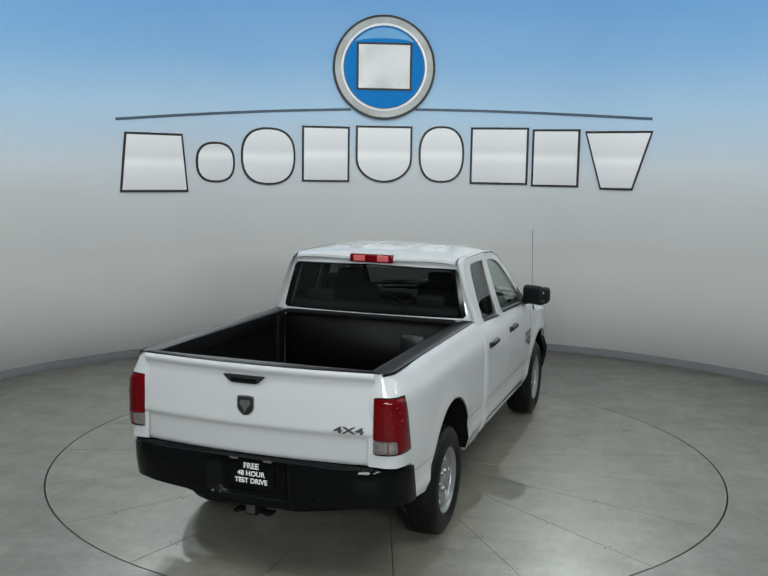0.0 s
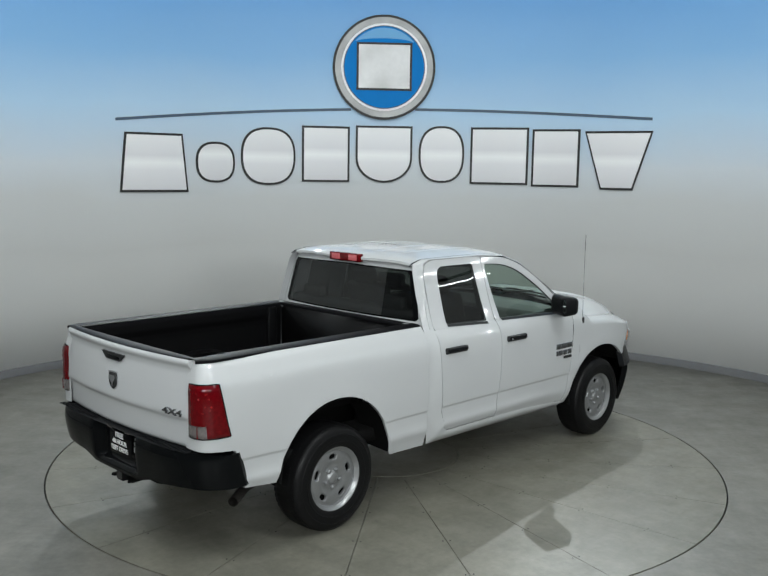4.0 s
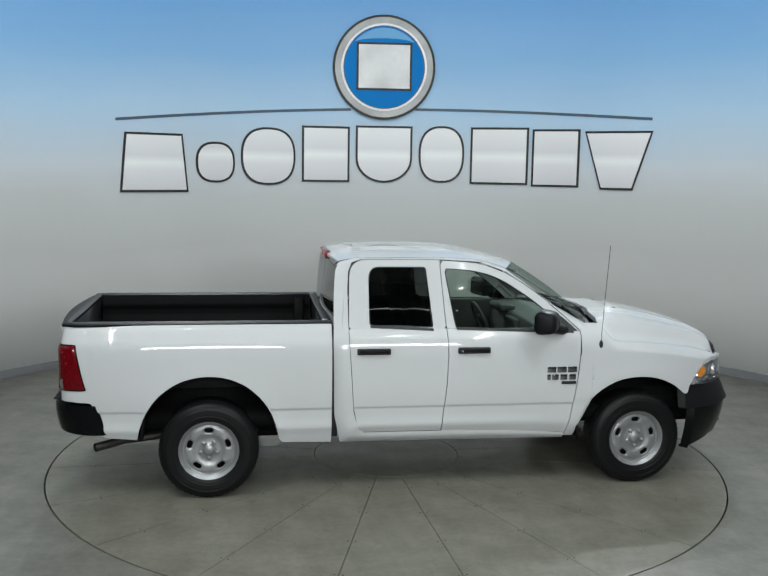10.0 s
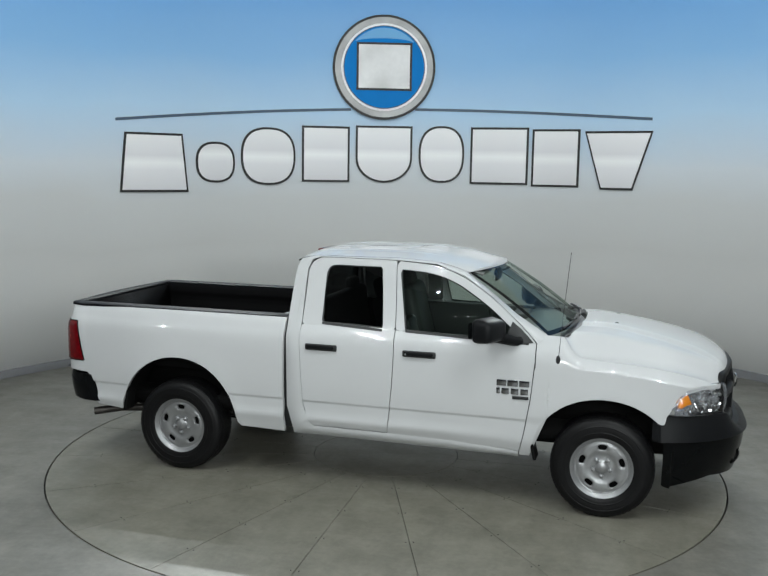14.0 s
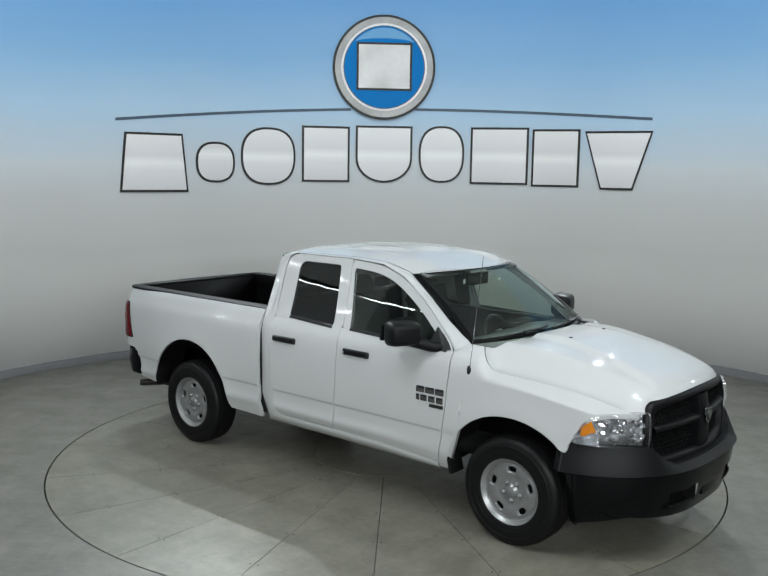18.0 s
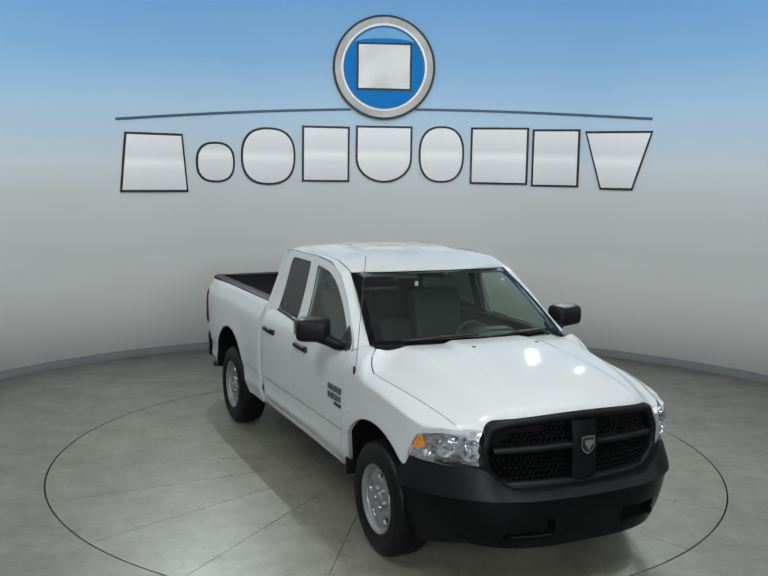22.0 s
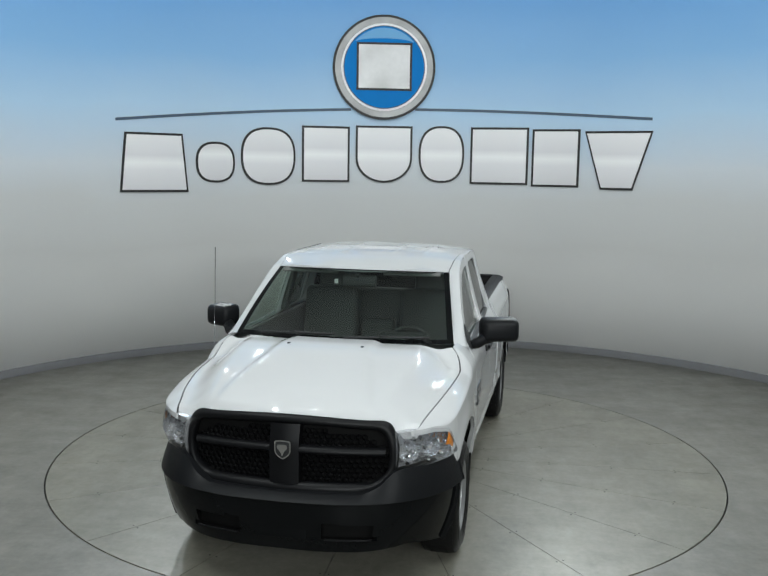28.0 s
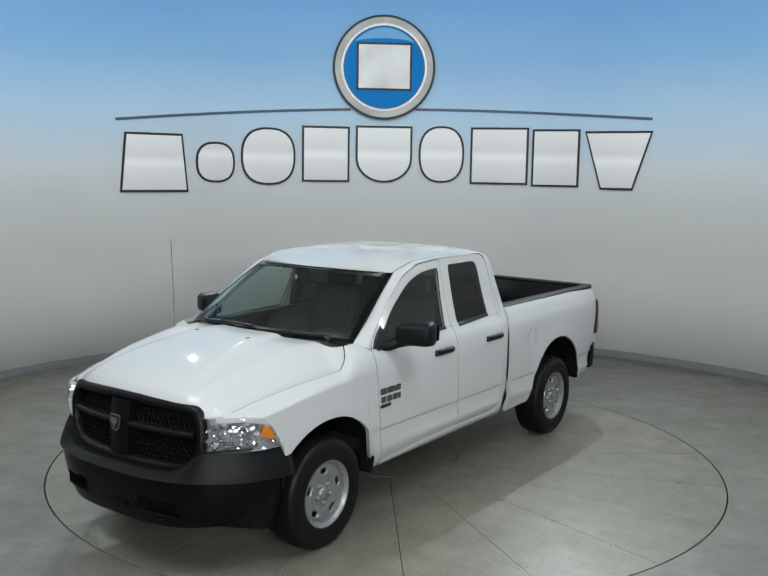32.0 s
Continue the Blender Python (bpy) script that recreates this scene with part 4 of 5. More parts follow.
    for y0, y1 in ((-0.60, -0.02), (0.05, 0.66)):
        pts = [screen(0.5 + (y0 + (y1 - y0) * k / 12) / 1.65, 0.02 + 0.035 * k / 12 * (1 if y0 < 0 else 0.75), 0.022 + 0.008 * math.sin(math.pi * k / 12)) for k in range(13)]
        w = part("wiper_blade", tube(pts, 0.009, 6), TRIM, t)
        q = pts[5]
        part("wiper_arm", tube([Vector((1.44 - 0.1 * y1 * y1, y1 + 0.02, 1.372)), Vector((1.42 - 0.1 * y1 * y1, y1 - 0.1, 1.40)), q + Vector((0.01, 0, 0.012))], [0.018, 0.013, 0.007], 6), TRIM, w)


HOODX = [1.25, 1.40, 1.455, 1.485, 1.53, 1.60, 1.85, 2.00, 2.15, 2.30, 2.43, 2.52, 2.56, 2.75]
HOODY = [0.862, 0.848, 0.842, 0.880, 0.908, 0.920, 0.908, 0.893, 0.871, 0.844, 0.812, 0.792, 0.778, 0.700]
HOODZ = [1.372, 1.370, 1.366, 1.330, 1.270, 1.222, 1.203, 1.190, 1.170, 1.145, 1.111, 1.087, 1.069, 1.062]


def build_front(t):
    # bonnet
    centre = lambda x: spline(x, [1.30, 1.50, 1.755, 1.9, 2.05, 2.3, 2.5, 2.62, 2.69, 2.735], [1.375, 1.397, 1.408, 1.396, 1.371, 1.324, 1.272, 1.228, 1.190, 1.150])

    def hood(u, v):
        q = -1 + 2 * v
        x = 2.0
        for _ in range(3):
            y = q * (spline(x, HOODX, HOODY) - 0.005)
            xr = 1.575 - 0.115 * (y / 0.84) ** 2
            xf = 2.735 - 0.245 * (abs(y) / 0.66) ** 2.2 * 0.52
            x = xr + (xf - xr) * u
        y = q * (spline(x, HOODX, HOODY) - 0.005)
        zs = spline(x, HOODX, HOODZ)
        shift = 0.115 * (abs(y) / 0.66) ** 2
        base = zs + (centre(min(2.735, x + shift)) - 0.018 - zs) * (1 - 0.78 * smooth01((abs(q) - 0.68) / 0.28) - 0.22 * abs(q) ** 3)
        domew = interp(x, [1.4, 2.0, 2.7], [0.30, 0.36, 0.50])
        dome = 0.024 * smooth01((domew + 0.045 - abs(y)) / 0.075) * smooth01((2.80 - x) / 0.3)
        lipdrop = -0.025 * smooth01((u - 0.965) / 0.035)
        return Vector((x, y, base + dome + lipdrop))
    h = part("bonnet", sheet(hood, 60, 72, lambda c: Vector((0, 0, -0.010 if c.x > 2.6 else -0.04))), PAINT, t)
    # dark strip laid under each bonnet edge in place of the gap's shade
    for sg in (-1, 1):
        gap_line = [Vector((x, sg * spline(x, HOODX, HOODY), spline(x, HOODX, HOODZ) - 0.012)) for x in [1.49 + 1.06 * k / 60 for k in range(61)]]
        part("bonnet_gap_shade", tube(gap_line, 0.006, 6), TRIM, t)
    for y in (-0.264, 0.264):
        part("washer_nozzle", box((1.83, y, 1.402), (0.03, 0.022, 0.02), 0.005), TRIM, t)

    for sg in (-1, 1):
        # fender
        xs = sorted({*[1.262 + (2.615 - 1.262) * k / 70 for k in range(71)], 1.357, 1.3601, 2.232, 2.236})
        lim = lambda x: interp(x, [2.0, 2.2, 2.3, 2.36, 2.45, 2.55, 2.62], [1.05, 0.99, 0.972, 0.952, 0.897, 0.822, 0.742])

        def fender(u, v):
            x = xs[round(u * (len(xs) - 1))]
            ty, tz = spline(x, HOODX, HOODY) + 0.005, spline(x, HOODX, HOODZ)
            if x < 2.235:
                lo = 0.425 if x < 1.36 else max(arch(x, AXLE, 0.555, 0.935), 0.45)
                lo = max(lo, interp(x, [2.0, 2.235], [0, 0.815]))
            else:
                lo = interp(x, [2.235, 2.275, 2.31, 2.37, 2.48, 2.62], [0.835, 0.895, 0.978, 1.042, 1.066, 1.064])
            zs = max(lo + 0.004, min(1.14, tz - 0.07))
            if v < 0.62:
                z = lo + (zs - lo) * v / 0.62
                xx = x + (interp(z, [0.45, 0.6, 0.9, 1.17, 1.30], [1.154, 1.189, 1.236, 1.259, 1.262]) - 1.262) * 0.0
                if x < 1.36:
                    rear = interp(z, [0.42, 0.45, 0.6, 0.9, 1.17, 1.30], [1.150, 1.154, 1.189, 1.236, 1.259, 1.262])
                    h = max(0.0, min(1.0, (z - WHEEL_Z) / 0.543))
                    xx = rear + (min(1.36, AXLE - 0.555 * (1 - h ** 2.08) ** (1 / 2.08)) - rear) * (x - 1.262) / (1.36 - 1.262)
                return Vector((xx, sg * min(side_y(xx, z), lim(x)), z))
            # the shoulder: falls away from the bonnet's edge and turns down into the side
            w = (v - 0.62) / 0.38
            y0 = min(side_y(x, zs), lim(x))
            zt = max(tz, zs + 0.002)
            zc = max(zs, zt - 0.42 * (y0 - ty))
            return Vector((x, sg * ((1 - w) ** 2 * y0 + 2 * w * (1 - w) * y0 + w * w * ty), (1 - w) ** 2 * zs + 2 * w * (1 - w) * zc + w * w * zt))
        part("fender", sheet(fender, len(xs) - 1, 40, lambda c: Vector((0, -sg * (0.03 if c.z < 1.0 else 0.0), -0.03 if c.z > 1.0 else 0))), PAINT, t)
        pts = [AXLE - 0.553 + 1.02 * k / 40 for k in range(41)]
        A = [Vector((x, sg * (side_y(x, max(0.46, arch(x, AXLE, 0.555, 0.935))) - 0.004), max(0.46, arch(x, AXLE, 0.555, 0.935)))) for x in pts]
        bm = bmesh.new()
        add_band(bm, A, [a + Vector((0, -sg * 0.32, 0.02)) for a in A])
        part("wheel_arch_liner", bm, UNDER, t)

        # headlamp
        plan = [(2.655, 0.668), (2.60, 0.755), (2.50, 0.860), (2.375, 0.945), (2.275, 0.982)]
        top = [1.060, 1.064, 1.060, 1.036, 0.905]
        bot = [0.834, 0.836, 0.840, 0.847, 0.854]
        k4 = [0, 0.25, 0.5, 0.75, 1.0]

        def lens(u, v, out=0.0):
            x, y = interp(u, k4, [p[0] for p in plan]), interp(u, k4, [p[1] for p in plan])
            z0, z1 = interp(u, k4, bot), interp(u, k4, top)
            bul = 0.02 * math.sin(math.pi * v) + out
            return Vector((x + bul * 0.8, sg * (y + bul * 0.55), z0 + (z1 - z0) * v))
        lamp = part("headlamp", sheet(lambda u, v: lens(u, v, -0.06 + (0.011 * (((int(u * 40) * 7 + int(v * 14) * 13) % 11) / 11 - 0.5) if 0.25 < u < 0.97 and 0 < v < 1 else 0)), 20, 7, lambda c: Vector((0.05, sg * 0.035, 0))), REFLECTOR, t, "clear headlamp with chrome reflectors and amber marker", False)
        cover = part("lens_cover", sheet(lambda u, v: lens(u, v, 0.004), 20, 10), LENS, lamp, "clear lens cover")
        cover.visible_shadow = False
        bm = bmesh.new()
        loop = [(k / 20, 0) for k in range(21)] + [(1, k / 6) for k in range(1, 7)] + [(1 - k / 20, 1) for k in range(1, 21)] + [(0, 1 - k / 6) for k in range(1, 6)]
        add_band(bm, [lens(*e, 0.004) for e in loop], [lens(*e, -0.08) for e in loop], 1, True)
        part("lamp_rim", bm, REFLECTOR, lamp)
        for u, v, r in ((0.22, 0.47, 0.066), (0.50, 0.50, 0.062)):
            p = lens(u, v, -0.05)
            d = Vector((0.95, sg * 0.3, 0)).normalized()
            m = Matrix.Translation(p) @ d.to_track_quat("Y", "Z").to_matrix().to_4x4()
            bm = bmesh.new()
            add_lathe(bm, [(0.035, r), (0.028, r * 0.97), (0.0, r * 0.75), (-0.02, r * 0.4), (-0.022, 0.012)], 28, m)
            add_lathe(bm, [(0.03, 0.001), (0.028, 0.014), (-0.02, 0.016)], 12, m)
            part("reflector_bowl", bm, REFLECTOR, lamp)
        rnd = random.Random(11)
        for k in range(64):
            u, v, w = 0.12 + 0.78 * rnd.random(), 0.08 + 0.72 * rnd.random(), 0.006 + 0.013 * rnd.random()
            part("reflector_facet", box(lens(u, v, -0.024), (w, w * 1.4, w), 0.002, Euler((6 * rnd.random(), 6 * rnd.random(), 6 * rnd.random())).to_matrix()), CHROME, lamp, "", False)
        part("amber_marker", sheet(lambda u, v: lens(0.755 + 0.165 * u - 0.05 * (1 - v), 0.47 + 0.44 * v, -0.008), 6, 6, lambda c: Vector((-0.02, 0, 0))), AMBER, lamp, "amber turn signal lens")

    # grille
    gx = lambda y, z: 2.768 - 0.115 * (y / 0.65) ** 2 - 0.20 * max(0.0, z - 0.97)
    G = lambda p, d=0.0: Vector((gx(p[0], p[1]) - d, p[0], p[1]))
    outer = rounded([(-0.515, 0.664), (0.515, 0.664), (0.668, 0.80), (0.690, 0.97), (0.628, 1.120), (0.0, 1.160), (-0.628, 1.120), (-0.690, 0.97), (-0.668, 0.80)], [0.05, 0.05, 0.04, 0.08, 0.055, 0.3, 0.055, 0.08, 0.04], 4)
    inner = rounded([(-0.53, 0.738), (0.53, 0.738), (0.618, 0.815), (0.636, 0.955), (0.588, 1.070), (0.0, 1.108), (-0.588, 1.070), (-0.636, 0.955), (-0.618, 0.815)], [0.05, 0.05, 0.04, 0.06, 0.045, 0.3, 0.045, 0.06, 0.04], 4)
    N = 120
    o2 = [p.xz for p in resample([(p[0], 0, p[1]) for p in outer], N, True)]
    i2 = [p.xz for p in resample([(p[0], 0, p[1]) for p in inner], N, True)]
    bm = bmesh.new()
    add_band(bm, [G(p, 0.03) for p in o2], [G(p) for p in o2], 1, True)
    add_band(bm, [G(p) for p in o2], [G(Vector(p).lerp(q, 0.5), -0.012) for p, q in zip(o2, i2)], 1, True)
    add_band(bm, [G(Vector(p).lerp(q, 0.5), -0.012) for p, q in zip(o2, i2)], [G(q, 0.002) for q in i2], 1, True)
    add_band(bm, [G(q, 0.002) for q in i2], [G(q, 0.07) for q in i2], 1, True)
    bmesh.ops.remove_doubles(bm, verts=bm.verts, dist=0.0005)
    bmesh.ops.recalc_face_normals(bm, faces=bm.faces)
    gr = part("grille", bm, SATIN, t, "black plastic crosshair grille")
    bm = bmesh.new()
    add_grid(bm, lambda u, v: G((-0.665 + 1.33 * u, 0.68 + (0.455 - 0.03 * (2 * u - 1) ** 2) * v), 0.085), 16, 4)
    part("grille_backing", bm, UNDER, gr)
    bm = bmesh.new()
    z0, z1 = 0.735, 1.10
    add_grid(bm, lambda u, v: G(((-1 + 2 * u) * 0.092, z0 + (z1 - z0) * v), -0.012 * math.sin(math.pi * u)), 8, 8)
    for s in (-1, 1):
        add_band(bm, [G((s * 0.092, z0 + (z1 - z0) * k / 8)) for k in range(9)], [G((s * 0.092, z0 + (z1 - z0) * k / 8), 0.08) for k in range(9)])
    part("grille_upright", bm, SATIN, gr)
    for s in (-1, 1):
        bm = bmesh.new()
        ring = []
        for k in range(13):
            y = s * (0.09 + 0.515 * k / 12)
            zc = 0.945 - 0.012 * k / 12
            ring.append([bm.verts.new(G((y, zc + dz), d)) for dz, d in ((-0.024, 0.05), (-0.020, 0.004), (0.0, -0.008), (0.022, 0.012), (0.022, 0.05))])
        for p, q in zip(ring, ring[1:]):
            for i in range(4):
                bm.faces.new((p[i], p[i + 1], q[i + 1], q[i]))
        bmesh.ops.recalc_face_normals(bm, faces=bm.faces)
        part("grille_crossbar", bm, SATIN, gr)
        # honeycomb inserts above and below the crossbar
        for z0, z1 in ((0.745, 0.915), (0.955, 1.09)):
            bm = bmesh.new()
            c = 0.021
            row, z = 0, z0
            while z < z1:
                y = 0.105 + (c * 0.87 if row % 2 else 0)
                while y < 0.615:
                    if not (z > 1.078 - 0.12 * y - 0.6 * max(0, y - 0.52) or (z < 0.80 and y > 0.52 + (z - 0.745) * 1.0)):
                        hexo = [(s * (y + c * 0.98 * math.cos(math.pi / 6 + k * math.pi / 3)), z + c * 0.98 * math.sin(math.pi / 6 + k * math.pi / 3)) for k in range(6)]
                        hexi = [(s * (y + c * 0.72 * math.cos(math.pi / 6 + k * math.pi / 3)), z + c * 0.72 * math.sin(math.pi / 6 + k * math.pi / 3)) for k in range(6)]
                        add_band(bm, [G(p, 0.052) for p in hexo], [G(p, 0.046) for p in hexi], 1, True)
                        add_band(bm, [G(p, 0.046) for p in hexi], [G(p, 0.066) for p in hexi], 1, True)
                    y += c * 1.74
                z += c * 1.5
                row += 1
            part("honeycomb_insert", bm, MESH, gr, smooth=False)
    build_shield(t, Matrix.Translation((2.786, 0, 0.950)) @ Matrix.Rotation(math.pi / 2, 4, "Z") @ Matrix.Rotation(math.pi / 2, 4, "X"), 0.056, "chrome shield emblem on the grille")

    # bumper
    def plan_x(y, grow=0.0):
        q = min(1.0, abs(y) / (1.012 + grow))
        return 2.12 + (0.735 + grow) * max(0.0, 1 - q ** 3.2) ** 0.6

    def ring_pt(u, z, grow=0.0):
        a = (-1 + 2 * u)
        y = (1.012 + grow) * math.sin(a * math.pi / 2)
        return Vector((plan_x(y, grow), y, z))
    topz = lambda y: interp(abs(y), [0, 0.50, 0.60, 0.665, 0.70, 0.86, 1.0], [0.696, 0.702, 0.745, 0.815, 0.838, 0.848, 0.835])
    lowz = lambda y: interp(abs(y), [0, 0.5, 0.75, 1.0], [0.658, 0.664, 0.662, 0.652])

    def upper(u, v):
        y = 1.003 * math.sin((-1 + 2 * u) * math.pi / 2)
        z0, z1 = lowz(y), topz(y)
        p = ring_pt(u, z0 + (z1 - z0) * v, 0.024 - 0.045 * v - 0.016 * v * v)
        return Vector((max(p.x, 2.19), p.y, p.z))
    part("bumper_upper", sheet(upper, 72, 14, lambda c: Vector((-0.05, -0.03 * c.y, 0))), TEXTURED, t, "dark grey textured bumper cover")

    def lower(u, v):
        y = 1.003 * math.sin((-1 + 2 * u) * math.pi / 2)
        z1 = lowz(y) - 0.006
        z0 = interp(max(plan_x(y), 2.285), [2.285, 2.62, 2.75, 2.85], [0.272, 0.352, 0.342, 0.336])
        z = z0 + (z1 - z0) * v
        p = ring_pt(u, z, 0.006 - 0.055 * (1 - v) ** 2)
        return Vector((max(p.x, 2.285), p.y * (1 - 0.038 * (1 - v) ** 1.3), p.z))
    bm = sheet(lower, 120, 28, lambda c: Vector((-0.06, -0.03 * c.y, 0.01)))
    slot = [f for f in bm.faces if 0.26 < abs(f.calc_center_median().y) < 0.56 and 0.425 < f.calc_center_median().z < 0.525 and f.calc_center_median().x > 2.6]
    bmesh.ops.delete(bm, geom=slot, context="FACES")
    part("bumper_lower", bm, GLOSS, t, "gloss black lower bumper")
    for sg in (-1, 1):
        y = 0.41 * sg
        bm = sheet(lambda u, v: Vector((plan_x(y + (u - 0.5) * 0.34) - 0.11, y + (u - 0.5) * 0.34, 0.412 + 0.126 * v)), 6, 4, lambda c: Vector((0.085, 0, 0)))
        part("bumper_recess", bm, UNDER, t)
        part("recess_lip", tube([Vector((plan_x(y + (k / 8 - 0.5) * 0.28) - 0.022, y + (k / 8 - 0.5) * 0.28, 0.424)) for k in range(9)], 0.006, 6), SATIN, t)
    part("bumper_ledge", tube([ring_pt(0.06 + 0.88 * k / 60, lowz(1.003 * math.sin((-1 + 2 * (0.06 + 0.88 * k / 60)) * math.pi / 2)) - 0.004, 0.010) for k in range(61)], 0.007, 6), GLOSS, t)
    part("plate_holder", box((2.838, 0, 0.480), (0.012, 0.33, 0.12), 0.004), GLOSS, t)


def build_shield(t, m, s, label):
    """A plain chrome shield with a raised rim."""
    o = rounded([(-0.9, 0.96), (0.0, 1.04), (0.9, 0.96), (0.92, -0.5), (0.0, -1.12), (-0.92, -0.5)], [0.22, 0.6, 0.22, 0.55, 0.25, 0.55], 5)
    rim = prism(o, lambda p, h: m @ Vector((p[0] * s, p[1] * s, h)), 0.010)
    em = part("emblem", rim, CHROME, t, label, smooth=False)
    part("emblem_field", prism(o, lambda p, h: m @ Vector((p[0] * s * 0.86, p[1] * s * 0.86, 0.010 + h)), 0.002), TRIM, em, smooth=False)
    k = rounded([(-0.55, 0.62), (0.55, 0.62), (0.62, 0.2), (0.22, -0.2), (0.0, -0.72), (-0.22, -0.2), (-0.62, 0.2)], 0.12, 3)
    part("emblem_relief", prism(k, lambda p, h: m @ Vector((p[0] * s * 0.95, p[1] * s * 0.95, 0.012 + h)), 0.008), CHROME, em, smooth=False)


def text_mesh(name, body, size, m, mat, parent, depth=0.002, label=""):
    cu = bpy.data.curves.new(name, "FONT")
    cu.body, cu.size, cu.align_x, cu.align_y, cu.extrude, cu.offset = body, size, "CENTER", "CENTER", depth, size * 0.022
    tmp = bpy.data.objects.new(name, cu)
    scene.collection.objects.link(tmp)
    me = bpy.data.meshes.new_from_object(tmp.evaluated_get(bpy.context.evaluated_depsgraph_get()))
    bpy.data.objects.remove(tmp)
    me.transform(m)
    me.materials.clear()
    me.materials.append(mat)
    ob = new(name, me)
    ob.parent = parent
    if label:
        ob["label"] = label
    return ob


def build_rear(t):
    prof_z = [0.815, 0.83, 0.97, 0.995, 1.015, 1.03, 1.20, 1.31, 1.345, 1.365, 1.385, 1.398]
    prof_x = [-2.905, -2.918, -2.926, -2.930, -2.944, -2.945, -2.930, -2.917, -2.920, -2.936, -2.936, -2.925]

    def gate(u, v):
        z = 0.815 + 0.583 * v
        y = -0.809 + 1.618 * u
        return Vector((interp(z, prof_z, prof_x) - 0.040 + 0.064 * (y / 0.81) ** 2, y, z))
    # dark strip in each tailgate gap, standing in for its shade
    for sg in (-1, 1):
        part("tailgate_gap_shade", tube([(-2.898, sg * 0.812, 0.82), (-2.900, sg * 0.812, 1.2), (-2.878, sg * 0.812, 1.375)], 0.004, 6), GROOVE, t)
    tg = part("tailgate", sheet(gate, 26, 50, lambda c: Vector((0.05, 0, 0))), PAINT, t)
    part("tailgate_cap", sheet(lambda u, v: Vector((-2.967 + 0.064 * (2 * u - 1) ** 2 + (0.127 - 0.064 * (2 * u - 1) ** 2) * v, -0.805 + 1.61 * u, 1.396 + 0.014 * math.sin(math.pi * v) ** 0.6)), 24, 8, lambda c: Vector((0, 0, -0.02))), RAILCAP, tg, "black plastic cap strip")
    part("tailgate_liner", box((-2.848, 0, 1.12), (0.014, 1.58, 0.53)), LINER, tg)
    bezel = rounded([(-0.095, -0.026), (0.095, -0.026), (0.150, 0.026), (-0.150, 0.026)], [0.02, 0.02, 0.008, 0.008], 4)
    hd = part("tailgate_handle", prism(bezel, lambda p, h: Vector((-2.958 - h, 0.042 + p[0], 1.302 + p[1])), 0.014), TRIM, tg, "black tailgate handle", False)
    part("handle_recess", box((-2.972, 0.042, 1.297), (0.008, 0.18, 0.024), 0.004), GLOSS, hd)
    face = Matrix.Rotation(-math.pi / 2, 4, "Z") @ Matrix.Rotation(math.pi / 2, 4, "X")
    build_shield(tg, Matrix.Translation((-2.971, 0.024, 1.135)) @ face, 0.066, "chrome shield emblem on the tailgate")
    text_mesh("badge_text", "4X4", 0.078, Matrix.Translation((-2.945, -0.662, 1.04)) @ Matrix.Rotation(0.128, 4, "Z") @ face @ Matrix.Diagonal((1.45, 0.75, 1, 1)), DARKCHROME, tg, 0.005, "chrome lettering 4X4")

    # rear bumper
    def plan(u, grow=0.0):
        a = -1 + 2 * u
        y = (0.998 + grow) * math.sin(a * math.pi / 2)
        q = min(1.0, abs(y) / (0.998 + grow))
        return -2.62 - (0.395 + grow) * (1 - q ** 7.0) ** 0.5, y

    def recess(y):
        return smooth01((0.285 - abs(y)) / 0.05)

    def beam(u, v):
        x, y = plan(u)
        z1 = 0.800 - 0.012 * recess(y) - 0.022 * smooth01((abs(y) - 0.90) / 0.08) * smooth01((x + 2.96) / 0.08)
        z0 = interp(abs(y), [0, 0.30, 0.45, 0.8, 0.998], [0.488, 0.492, 0.535, 0.56, 0.545])
        z = z0 + (z1 - z0) * v
        x += (0.022 - 0.066 * v) * smooth01((x + 2.80) / 0.17)
        x += 0.035 * (1 - v) ** 2 * smooth01((-2.70 - x) / 0.1) + 0.02 * v ** 6 * smooth01((-2.70 - x) / 0.1) + 0.075 * recess(y) * smooth01((v - 0.12) / 0.12)
        return Vector((x, y, z))
    bp = part("rear_bumper", sheet(beam, 90, 16, lambda c: Vector((0.08, -0.05 * c.y, 0))), GLOSS, t, "black painted steel rear bumper")
    bm = bmesh.new()

    def step(u, v):
        y = -0.87 + 1.74 * u
        x = -2.62 - 0.395 * (1 - (abs(y) / 0.998) ** 7.0) ** 0.5
        return Vector((x + 0.015 + (-2.885 - x) * v, y * (1 - 0.03 * v), 0.802 + 0.006 * math.sin(math.pi * v) - 0.03 * smooth01((abs(y) - 0.80) / 0.07)))
    add_grid(bm, step, 60, 4)
    part("step_pad", bm, TEXTURED, bp, "ribbed black step pad")
    for k in range(22):
        for s in (-1, 1):
            part("step_rib", box((-2.955, s * (0.30 + 0.026 * k), 0.810), (0.05, 0.010, 0.006), 0.002), TEXTURED, bp)
    # plate with its writing
    pl = part("number_plate_board", box((-2.952, 0.0, 0.68), (0.006, 0.315, 0.165), 0.004), GLOSS, t, "black dealer plate with white lettering")
